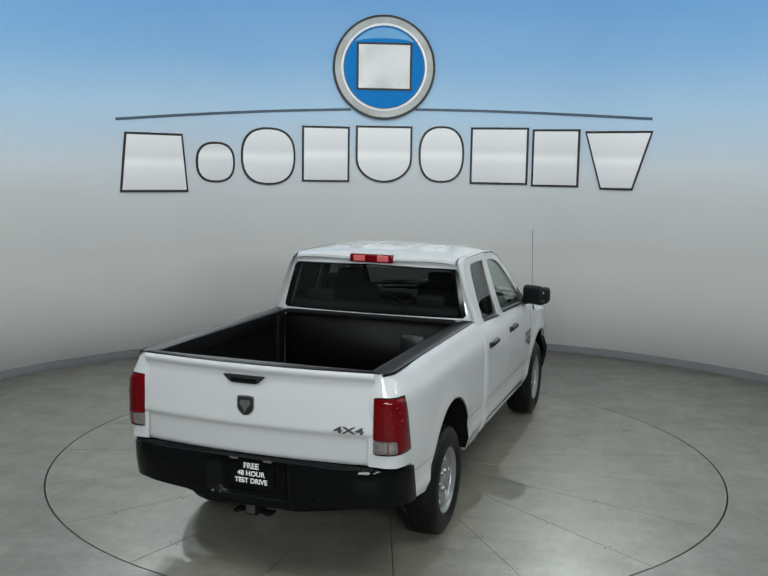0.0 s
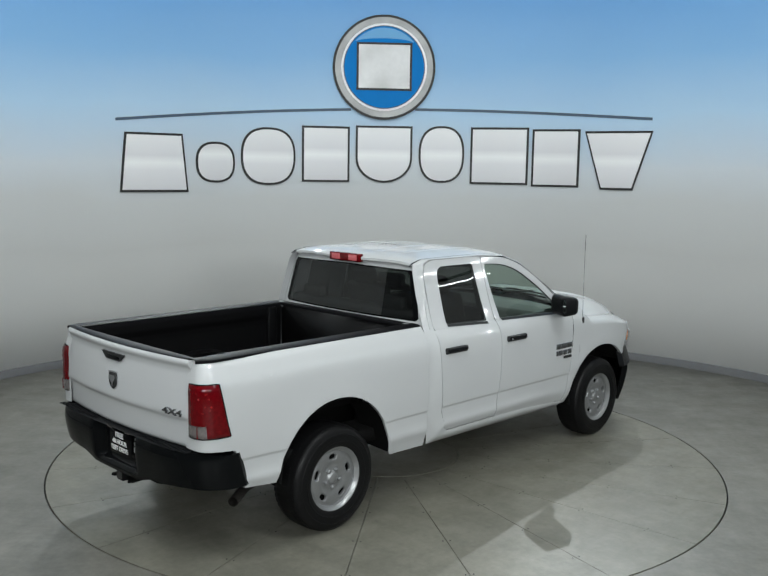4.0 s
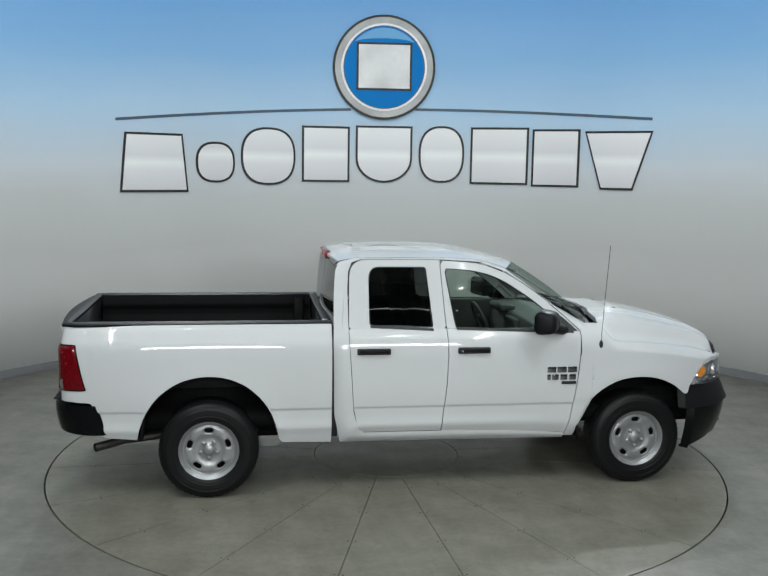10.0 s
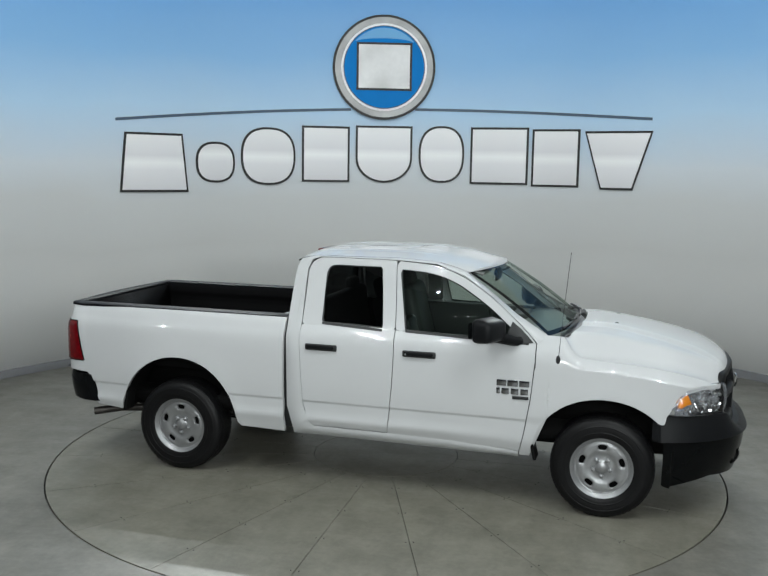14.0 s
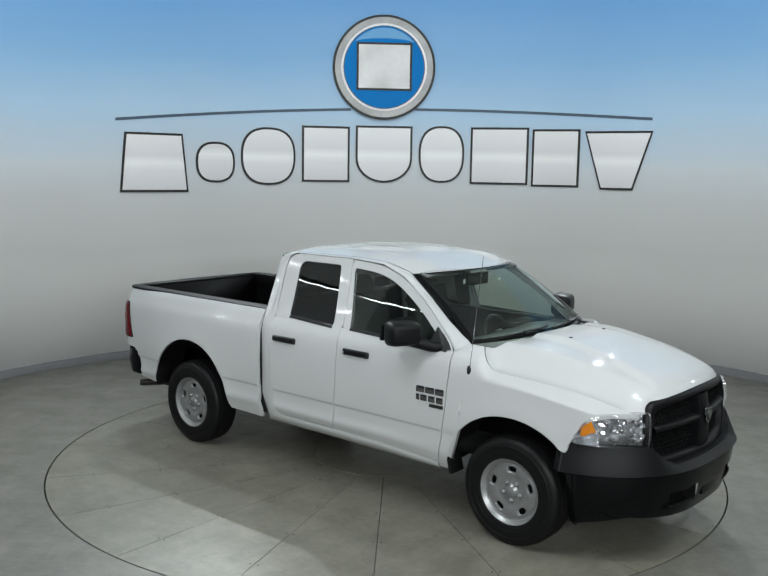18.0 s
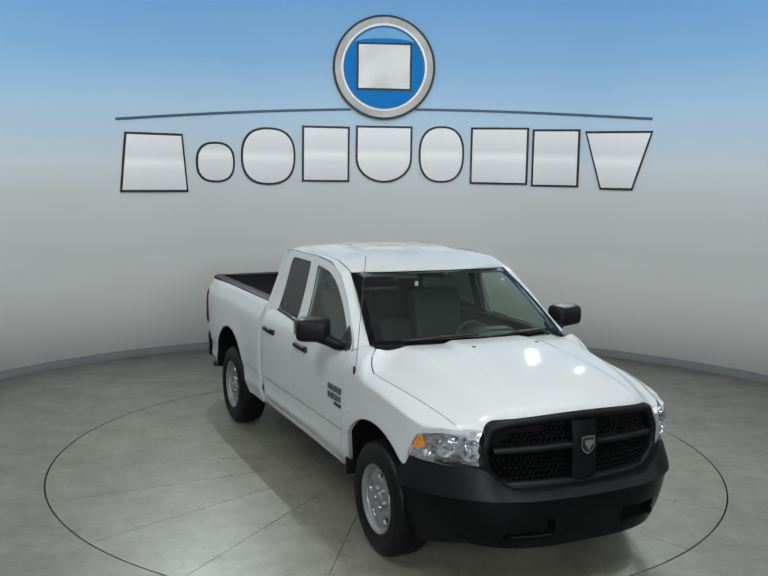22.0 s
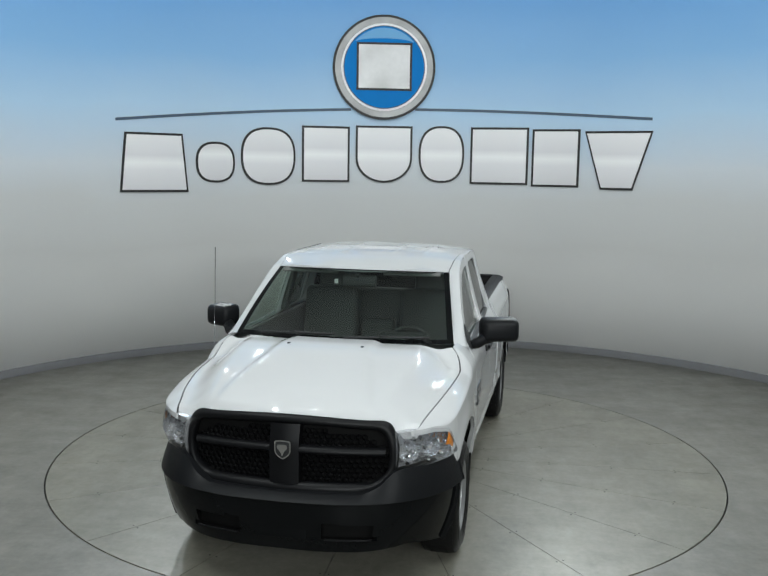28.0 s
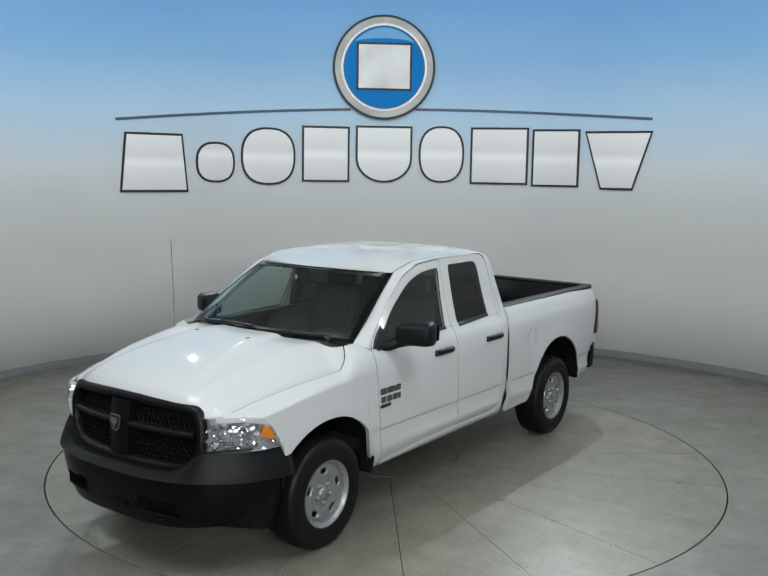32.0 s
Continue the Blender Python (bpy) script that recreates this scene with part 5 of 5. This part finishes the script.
    for body, z, size in (("FREE", 0.735, 0.052), ("48 HOUR", 0.685, 0.046), ("TEST DRIVE", 0.637, 0.046)):
        text_mesh("plate_text", body, size, Matrix.Translation((-2.957, 0, z)) @ face @ Matrix.Diagonal((1.02 if body != "TEST DRIVE" else 0.98, 1, 1, 1)), WHITEINK, pl, 0.001, "white lettering")
    for y in (-0.12, 0.12):
        part("plate_lamp", box((-2.955, y, 0.785), (0.03, 0.06, 0.022), 0.005), CLEARLENS, bp)
    bm = bmesh.new()
    add_box(bm, (-2.965, 0.335, 0.69), (0.04, 0.075, 0.085), None, 0.015)
    part("tow_socket", bm, TRIM, bp)
    part("hitch_receiver", box((-2.86, 0, 0.455), (0.20, 0.085, 0.085), 0.006), UNDER, t)
    part("hitch_tube", box((-2.962, 0, 0.455), (0.012, 0.062, 0.062), 0.004), GROOVE, t)
    part("chain_plate", box((-2.90, 0, 0.425), (0.07, 0.27, 0.014), 0.005), UNDER, t)
    for s in (-1, 1):
        part("chain_loop", tube([(-2.93 - 0.025 * math.sin(math.pi * k / 8), s * (0.085 + 0.05 * k / 8), 0.425) for k in range(9)], 0.008, 6), UNDER, t)
    part("hitch_bar", tube([(-2.70, -0.5, 0.46), (-2.80, -0.25, 0.45), (-2.80, 0.25, 0.45), (-2.70, 0.5, 0.46)], 0.035, 10), UNDER, t)
    part("tailpipe", tube([(-1.4, -0.62, 0.45), (-2.2, -0.70, 0.45), (-2.46, -0.80, 0.45), (-2.66, -0.93, 0.43)], 0.034, 14, False), RUST, t, "steel exhaust tailpipe")

    # cargo box
    for sg in (-1, 1):
        def inner(u, v):
            x = -2.86 + 2.02 * u
            z = 0.86 + 0.525 * v
            rib = 0.006 * (1 if (int(z * 46) % 2) and 0.95 < z < 1.24 else 0)
            return Vector((x, sg * (0.79 - 0.02 * smooth01((z - 1.25) / 0.05) + rib), z))
        part("box_side_liner", sheet(inner, 20, 26), LINER, t)
        cap = bmesh.new()
        add_grid(cap, lambda u, v: Vector((-2.895 + 2.085 * u, sg * (0.765 + (0.135 - 0.04 * smooth01((0.05 - u) / 0.05)) * v), 1.398 + 0.010 * math.sin(math.pi * v) ** 0.5)), 40, 8)
        add_band(cap, [Vector((-2.895 + 2.085 * k / 40, sg * 0.765, 1.398)) for k in range(41)], [Vector((-2.895 + 2.085 * k / 40, sg * 0.765, 1.355)) for k in range(41)])
        rim = lambda k, z: Vector((-2.895 + 2.085 * k / 40, sg * (0.90 - 0.04 * smooth01((0.05 - k / 40) / 0.05)), z))
        add_band(cap, [rim(k, 1.398) for k in range(41)], [rim(k, 1.380) for k in range(41)])
        bmesh.ops.recalc_face_normals(cap, faces=cap.faces)
        part("bed_rail_cap", cap, RAILCAP, t, "black plastic bed rail cap")
        part("box_corner_cap", box((-0.855, sg * 0.785, 1.385), (0.045, 0.06, 0.05), 0.008), STEEL, t, "pale metal corner cap of the box")
        part("liner_seam", tube([(-0.872, sg * 0.768, 0.88), (-0.872, sg * 0.768, 1.36)], 0.006, 6), TRIM, t, "dark edge of the bed liner")
        for k in (2,):
            part("liner_pillar", box((-2.70 + 0.86 * k, sg * 0.775, 1.12), (0.10, 0.05, 0.50), 0.012), LINER, t)
        bm = bmesh.new()
        add_grid(bm, lambda u, v: Vector((-AXLE - 0.46 + 0.92 * u, sg * (0.79 - 0.22 * min(1, 4 * v)), 0.86 + 0.21 * (1 - abs(2 * u - 1) ** 3) * min(1.0, 4 * (1 - v)) if v > 0.25 else 0.86 + 0.21 * (1 - abs(2 * u - 1) ** 3))), 20, 8)
        part("wheel_housing", bm, LINER, t)
    def floor(u, v):
        y = -0.79 + 1.58 * v
        return Vector((-2.86 + 2.02 * u, y, 0.862 + (0.012 if int((y + 2) * 14) % 2 else 0.0)))
    part("box_floor_liner", sheet(floor, 2, 90), LINER, t, smooth=False)
    hw = part("box_front_wall", box((-0.845, 0, 1.12), (0.03, 1.58, 0.52)), LINER, t)
    part("box_header", box((-0.845, 0, 1.392), (0.075, 1.56, 0.03), 0.008), RAILCAP, t, "black box header rail")
    o = rounded([(-0.10, 0.09), (0.10, 0.09), (0.105, -0.02), (0.0, -0.13), (-0.105, -0.02)], 0.03)
    part("wall_relief", prism(o, lambda p, h: Vector((-0.864 - h, -0.40 + p[0], 1.17 + p[1])), 0.006), TRIM, hw)


def build_wheel(name):
    """A steel wheel with its tyre, axis along y, outer face towards -y."""
    root = new(name)
    bm = bmesh.new()
    prof = [(-0.115, 0.228), (-0.128, 0.240), (-0.134, 0.262), (-0.138, 0.300), (-0.136, 0.335), (-0.126, 0.362), (-0.110, 0.382), (-0.085, 0.391), (-0.04, 0.395), (0.04, 0.395), (0.085, 0.391), (0.11, 0.382), (0.126, 0.362), (0.138, 0.30), (0.128, 0.24), (0.115, 0.228)]
    add_lathe(bm, prof, 72)
    bmesh.ops.recalc_face_normals(bm, faces=bm.faces)
    tyre = part("tyre", bm, RUBBER, root, "black rubber all-terrain tyre")
    bm = bmesh.new()
    for k in range(56):
        a = 2 * math.pi * k / 56
        for y, dy, sh in ((-0.090, 0.026, 0.5), (-0.035, 0.05, 0.0), (0.035, 0.05, 0.5), (0.090, 0.026, 0.0)):
            aa = a + sh * 2 * math.pi / 56
            r = 0.3895 if abs(y) < 0.05 else 0.3820
            add_box(bm, (r * math.cos(aa), y, r * math.sin(aa)), (0.012, dy, 0.030), Euler((0, -aa, 0)).to_matrix())
    tagged(part("tread", bm, RUBBER, tyre, smooth=False), kind="stuff")
    bm = bmesh.new()
    add_lathe(bm, [(-0.137, 0.275), (-0.1405, 0.279), (-0.1405, 0.283), (-0.139, 0.287)], 72)
    add_lathe(bm, [(-0.136, 0.325), (-0.140, 0.328), (-0.139, 0.332), (-0.135, 0.336)], 72)
    part("sidewall_ridge", bm, RUBBER, tyre)
    # rim barrel and lip
    bm = bmesh.new()
    add_lathe(bm, [(-0.100, 0.210), (-0.112, 0.224), (-0.122, 0.232), (-0.126, 0.239), (-0.122, 0.243), (-0.112, 0.240)], 60)
    add_lathe(bm, [(-0.100, 0.210), (-0.06, 0.200), (0.10, 0.205), (0.11, 0.235)], 60)
    bmesh.ops.recalc_face_normals(bm, faces=bm.faces)
    part("rim", bm, STEEL, root, "silver steel rim")
    # face with five oval holes
    fy = lambda r: interp(r, [0.0, 0.060, 0.095, 0.103, 0.112, 0.125, 0.150, 0.185, 0.200, 0.212], [-0.082, -0.082, -0.080, -0.074, -0.086, -0.092, -0.095, -0.093, -0.078, -0.094])
    bm = bmesh.new()
    hole_r, hr, ht = 0.157, 0.021, 0.034
    for s in range(5):
        c0 = 2 * math.pi * s / 5 + math.pi / 2
        n = 32
        inn, mid, out = [], [], []
        for k in range(n):
            a = 2 * math.pi * k / n
            cr, ct = math.cos(a), math.sin(a)
            e = (abs(cr) ** 3 + abs(ct) ** 3) ** (-1 / 3)
            inn.append((hole_r + hr * cr * e, (ht * ct * e) / hole_r))
            sq = 1 / max(abs(cr), abs(ct))
            qr, qt = cr * sq, ct * sq
            out.append((0.078 + (0.212 - 0.078) * (qr + 1) / 2, qt * math.pi / 5))
        for w in (0.12, 0.4, 0.7):
            mid.append([(p[0] + (q[0] - p[0]) * w, p[1] + (q[1] - p[1]) * w) for p, q in zip(inn, out)])
        pos = lambda p, o=0.0: Vector((p[0] * math.cos(c0 + p[1]), fy(p[0]) + o, p[0] * math.sin(c0 + p[1])))
        chain = [[pos(p, 0.022) for p in inn], [pos(p, 0.004) for p in inn]] + [[pos(p) for p in m] for m in mid] + [[pos(p) for p in out]]
        for A, B in zip(chain, chain[1:]):
            add_band(bm, A, B, 1, True)
    bmesh.ops.remove_doubles(bm, verts=bm.verts, dist=0.0006)
    bmesh.ops.recalc_face_normals(bm, faces=bm.faces)
    part("wheel_face", bm, STEEL, root, "silver steel wheel face with oval holes")
    bm = bmesh.new()
    add_lathe(bm, [(-0.081, 0.080), (-0.083, 0.060), (-0.086, 0.047), (-0.100, 0.040), (-0.106, 0.032), (-0.108, 0.001)], 32)
    bmesh.ops.recalc_face_normals(bm, faces=bm.faces)
    part("hub_cap", bm, STEEL, root)
    for k in range(5):
        a = 2 * math.pi * (k + 0.5) / 5 + math.pi / 2
        bm = bmesh.new()
        add_lathe(bm, [(-0.080, 0.018), (-0.100, 0.017), (-0.107, 0.011), (-0.108, 0.001)], 6, Matrix.Translation((0.068 * math.cos(a), 0, 0.068 * math.sin(a))))
        bmesh.ops.recalc_face_normals(bm, faces=bm.faces)
        part("wheel_nut", bm, STEEL, root)
    # brake disc widened into a black backing that stands in for shade in the holes
    bm = bmesh.new()
    add_lathe(bm, [(-0.048, 0.06), (-0.048, 0.196), (0.05, 0.17), (0.05, 0.001)], 32)
    part("brake_backing", bm, UNDER, root)
    return root


def build_cabin(t):
    part("cab_floor", box((0.25, 0, 0.62), (2.0, 1.8, 0.06)), DARKDASH, t)
    # dashboard

    def dash(u, v):
        y = -0.80 + 1.6 * u
        s = interp(v, [0, 0.3, 0.55, 0.75, 1], [0, 1, 2, 3, 4])
        x = interp(s, [0, 1, 2, 3, 4], [1.42 - 0.2 * (y / 0.8) ** 2, 1.18 - 0.1 * (y / 0.8) ** 2, 0.98, 0.95, 1.0])
        z = interp(s, [0, 1, 2, 3, 4], [1.338, 1.335, 1.30, 1.12, 0.85])
        return Vector((x, y, z + 0.03 * math.exp(-((y - 0.40) / 0.2) ** 2) * (1 if 0.2 < v < 0.7 else 0)))
    part("dashboard", sheet(dash, 30, 20), DASH, t, "grey plastic dashboard")
    part("instrument_hood", box((0.97, 0.40, 1.325), (0.16, 0.40, 0.07), 0.03), DARKDASH, t)
    part("centre_stack", box((0.96, 0, 1.14), (0.08, 0.34, 0.28), 0.02), DARKDASH, t)
    # steering wheel
    m = Matrix.Translation((0.76, 0.40, 1.19)) @ Matrix.Rotation(radians(-24), 4, "Y")
    pts = [m @ Vector((0, 0.185 * math.cos(2 * math.pi * k / 40), 0.185 * math.sin(2 * math.pi * k / 40))) for k in range(41)]
    sw = part("steering_wheel", tube(pts, 0.016, 10, False), DARKDASH, t)
    bm = bmesh.new()
    add_box(bm, m @ Vector((0.02, 0, -0.01)), (0.06, 0.13, 0.13), m.to_3x3(), 0.025)
    add_box(bm, m @ Vector((0.01, 0, 0.0)), (0.02, 0.36, 0.035), m.to_3x3(), 0.008)
    add_box(bm, m @ Vector((0.01, 0, -0.09)), (0.02, 0.035, 0.18), m.to_3x3(), 0.008)
    part("wheel_spokes", bm, DARKDASH, sw)
    # seats
    for y, w in ((-0.44, 0.52), (0.44, 0.52)):
        sq = box((0.30, y, 0.93), (0.52, w, 0.16), 0.05)
        seat = part("front_seat", sq, SEAT, t, "grey vinyl front seat")
        tilt = Euler((0, radians(-14), 0)).to_matrix()
        part("backrest", box((-0.02, y, 1.27), (0.15, w - 0.02, 0.62), 0.06, tilt), SEAT, seat)
        part("headrest", box((-0.12, y, 1.63), (0.10, 0.27, 0.17), 0.04, tilt), SEAT, seat)
    part("centre_seat", box((0.02, 0, 1.08), (0.14, 0.30, 0.46), 0.04, Euler((0, radians(-14), 0)).to_matrix()), SEAT, t)
    rs = part("rear_bench", box((-0.42, 0, 0.92), (0.40, 1.55, 0.14), 0.05), SEAT, t, "grey vinyl rear bench")
    part("backrest", box((-0.66, 0, 1.22), (0.13, 1.55, 0.55), 0.05, Euler((0, radians(-8), 0)).to_matrix()), SEAT, rs)
    for y in (-0.5, 0.5):
        part("headrest", box((-0.70, y, 1.52), (0.08, 0.26, 0.13), 0.035), SEAT, rs)
    rv = part("rear_view_mirror", box((0.80, 0.0, 1.735), (0.035, 0.29, 0.10), 0.025), DARKDASH, t)
    part("mirror_stalk", tube([(0.84, 0, 1.77), (0.90, 0, 1.80)], 0.01, 6), DARKDASH, rv)
    for y in (-0.42, 0.42):
        part("sun_visor", box((0.70, y, 1.815), (0.16, 0.46, 0.018), 0.006, Euler((0, radians(16), 0)).to_matrix()), HEADLINER, t)
    part("hanging_tag", box((0.80, -0.19, 1.725), (0.003, 0.030, 0.036), 0.0012), WHITEINK, t, "small white tag behind the windscreen")
    for sg in (-1, 1):
        part("door_trim", box((0.30, sg * 0.86, 1.06), (1.85, 0.05, 0.55), 0.02), DARKDASH, t)
        part("pillar_trim", box((0.06, sg * 0.80, 1.60), (0.14, 0.04, 0.50), 0.015, Euler((sg * 0.27, 0, 0)).to_matrix()), HEADLINER, t)


def build_under(t):
    part("engine_bay", box((1.85, 0, 0.80), (1.1, 1.1, 0.62)), UNDER, t)
    part("floor_pan", box((-0.6, 0, 0.60), (4.3, 1.72, 0.10)), UNDER, t)
    part("front_pan", box((2.3, 0, 0.60), (0.7, 1.3, 0.3)), UNDER, t)
    for sg in (-1, 1):
        part("frame_rail", box((-0.2, sg * 0.48, 0.50), (5.0, 0.09, 0.16), 0.01), UNDER, t)
        part("mud_flap", box((-2.292, sg * 0.925, 0.595), (0.022, 0.14, 0.22), 0.008, Euler((0, radians(8), 0)).to_matrix()), UNDER, t)
        part("splash_flap", box((1.262, sg * 0.90, 0.47), (0.025, 0.16, 0.14), 0.008, Euler((0, radians(-14), 0)).to_matrix()), UNDER, t)
        part("inner_fender", box((AXLE, sg * 0.56, 0.78), (1.1, 0.06, 0.4)), UNDER, t)
        part("inner_arch", box((-AXLE, sg * 0.56, 0.75), (1.1, 0.06, 0.4)), UNDER, t)
        part("leaf_spring", box((-AXLE, sg * 0.52, 0.40), (1.2, 0.07, 0.05), 0.01), UNDER, t)
    part("rear_axle", tube([(-AXLE, -0.80, WHEEL_Z), (-AXLE, 0.80, WHEEL_Z)], 0.05, 12), UNDER, t)
    bm = bmesh.new()
    bmesh.ops.create_uvsphere(bm, u_segments=16, v_segments=10, radius=0.15, matrix=Matrix.Translation((-AXLE, 0, WHEEL_Z)))
    part("differential", bm, UNDER, t)
    part("front_axle", tube([(AXLE, -0.80, WHEEL_Z), (AXLE, 0.80, WHEEL_Z)], 0.04, 12), UNDER, t)
    part("transmission", box((0.7, 0, 0.45), (1.2, 0.35, 0.24), 0.05), UNDER, t)
    part("fuel_tank", box((-0.5, 0.35, 0.44), (1.0, 0.36, 0.22), 0.05), UNDER, t)
    part("spare_tyre_tray", box((-2.35, 0, 0.50), (0.7, 0.7, 0.2), 0.08), UNDER, t)


def build_truck():
    t = new("pickup_truck")
    tagged(t, "white pickup truck with black bumpers and steel wheels on the turntable", "pickup truck")
    for sg in (-1, 1):
        build_bedside(t, sg)
        build_doors(t, sg)
    build_cab(t)
    build_front(t)
    build_rear(t)
    build_cabin(t)
    build_under(t)
    w = build_wheel("wheel")
    w.parent = t
    first = True
    for x in (AXLE, -AXLE):
        for sg in (-1, 1):
            m = Matrix.Translation((x, sg * 0.855, WHEEL_Z)) @ Matrix.Rotation(0 if sg < 0 else math.pi, 4, "Z")
            if first:
                w.matrix_basis = m
                first = False
            else:
                c = copy_thing(w, m)
                c.parent = t
    # fuel flap on the left bedside, antenna on the right fender
    bm = bmesh.new()
    pts = [Vector((-1.20 + 0.085 * math.cos(2 * math.pi * k / 40), side_y(-1.20, 1.06, True) + 0.0005, 1.075 + 0.085 * math.sin(2 * math.pi * k / 40))) for k in range(41)]
    part("fuel_flap", tube(pts, 0.0016, 5, False), BASE, t)
    bm = bmesh.new()
    bmesh.ops.create_uvsphere(bm, u_segments=14, v_segments=10, radius=1.0, matrix=Matrix.Translation((1.428, -0.990, 1.20)) @ Matrix.Rotation(0.16, 4, "X") @ Matrix.Diagonal((0.019, 0.014, 0.048, 1)))
    ab = part("antenna_base", bm, TRIM, t)
    part("antenna_rod", tube([(1.43, -0.985, 1.235), (1.455, -0.965, 1.6), (1.49, -0.945, 2.03)], 0.0026, 6), DARKCHROME, ab)
    return t


build_room()
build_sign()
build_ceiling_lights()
TABLE = build_turntable()
TRUCK = build_truck()


def motions():
    """The turntable and the truck on it turn together."""
    ox, oy = 0.203, -0.045
    spin, ride = [], []
    for k in range(33):
        a = turn_at(float(k))
        c, s = math.cos(radians(a)), math.sin(radians(a))
        spin.append((float(k), pose(0, 0, 0, 0, 0, a)))
        ride.append((float(k), pose(c * ox - s * oy, s * ox + c * oy, 0, 0, 0, a)))
    walk(TABLE, spin)
    walk(TRUCK, ride)


motions()
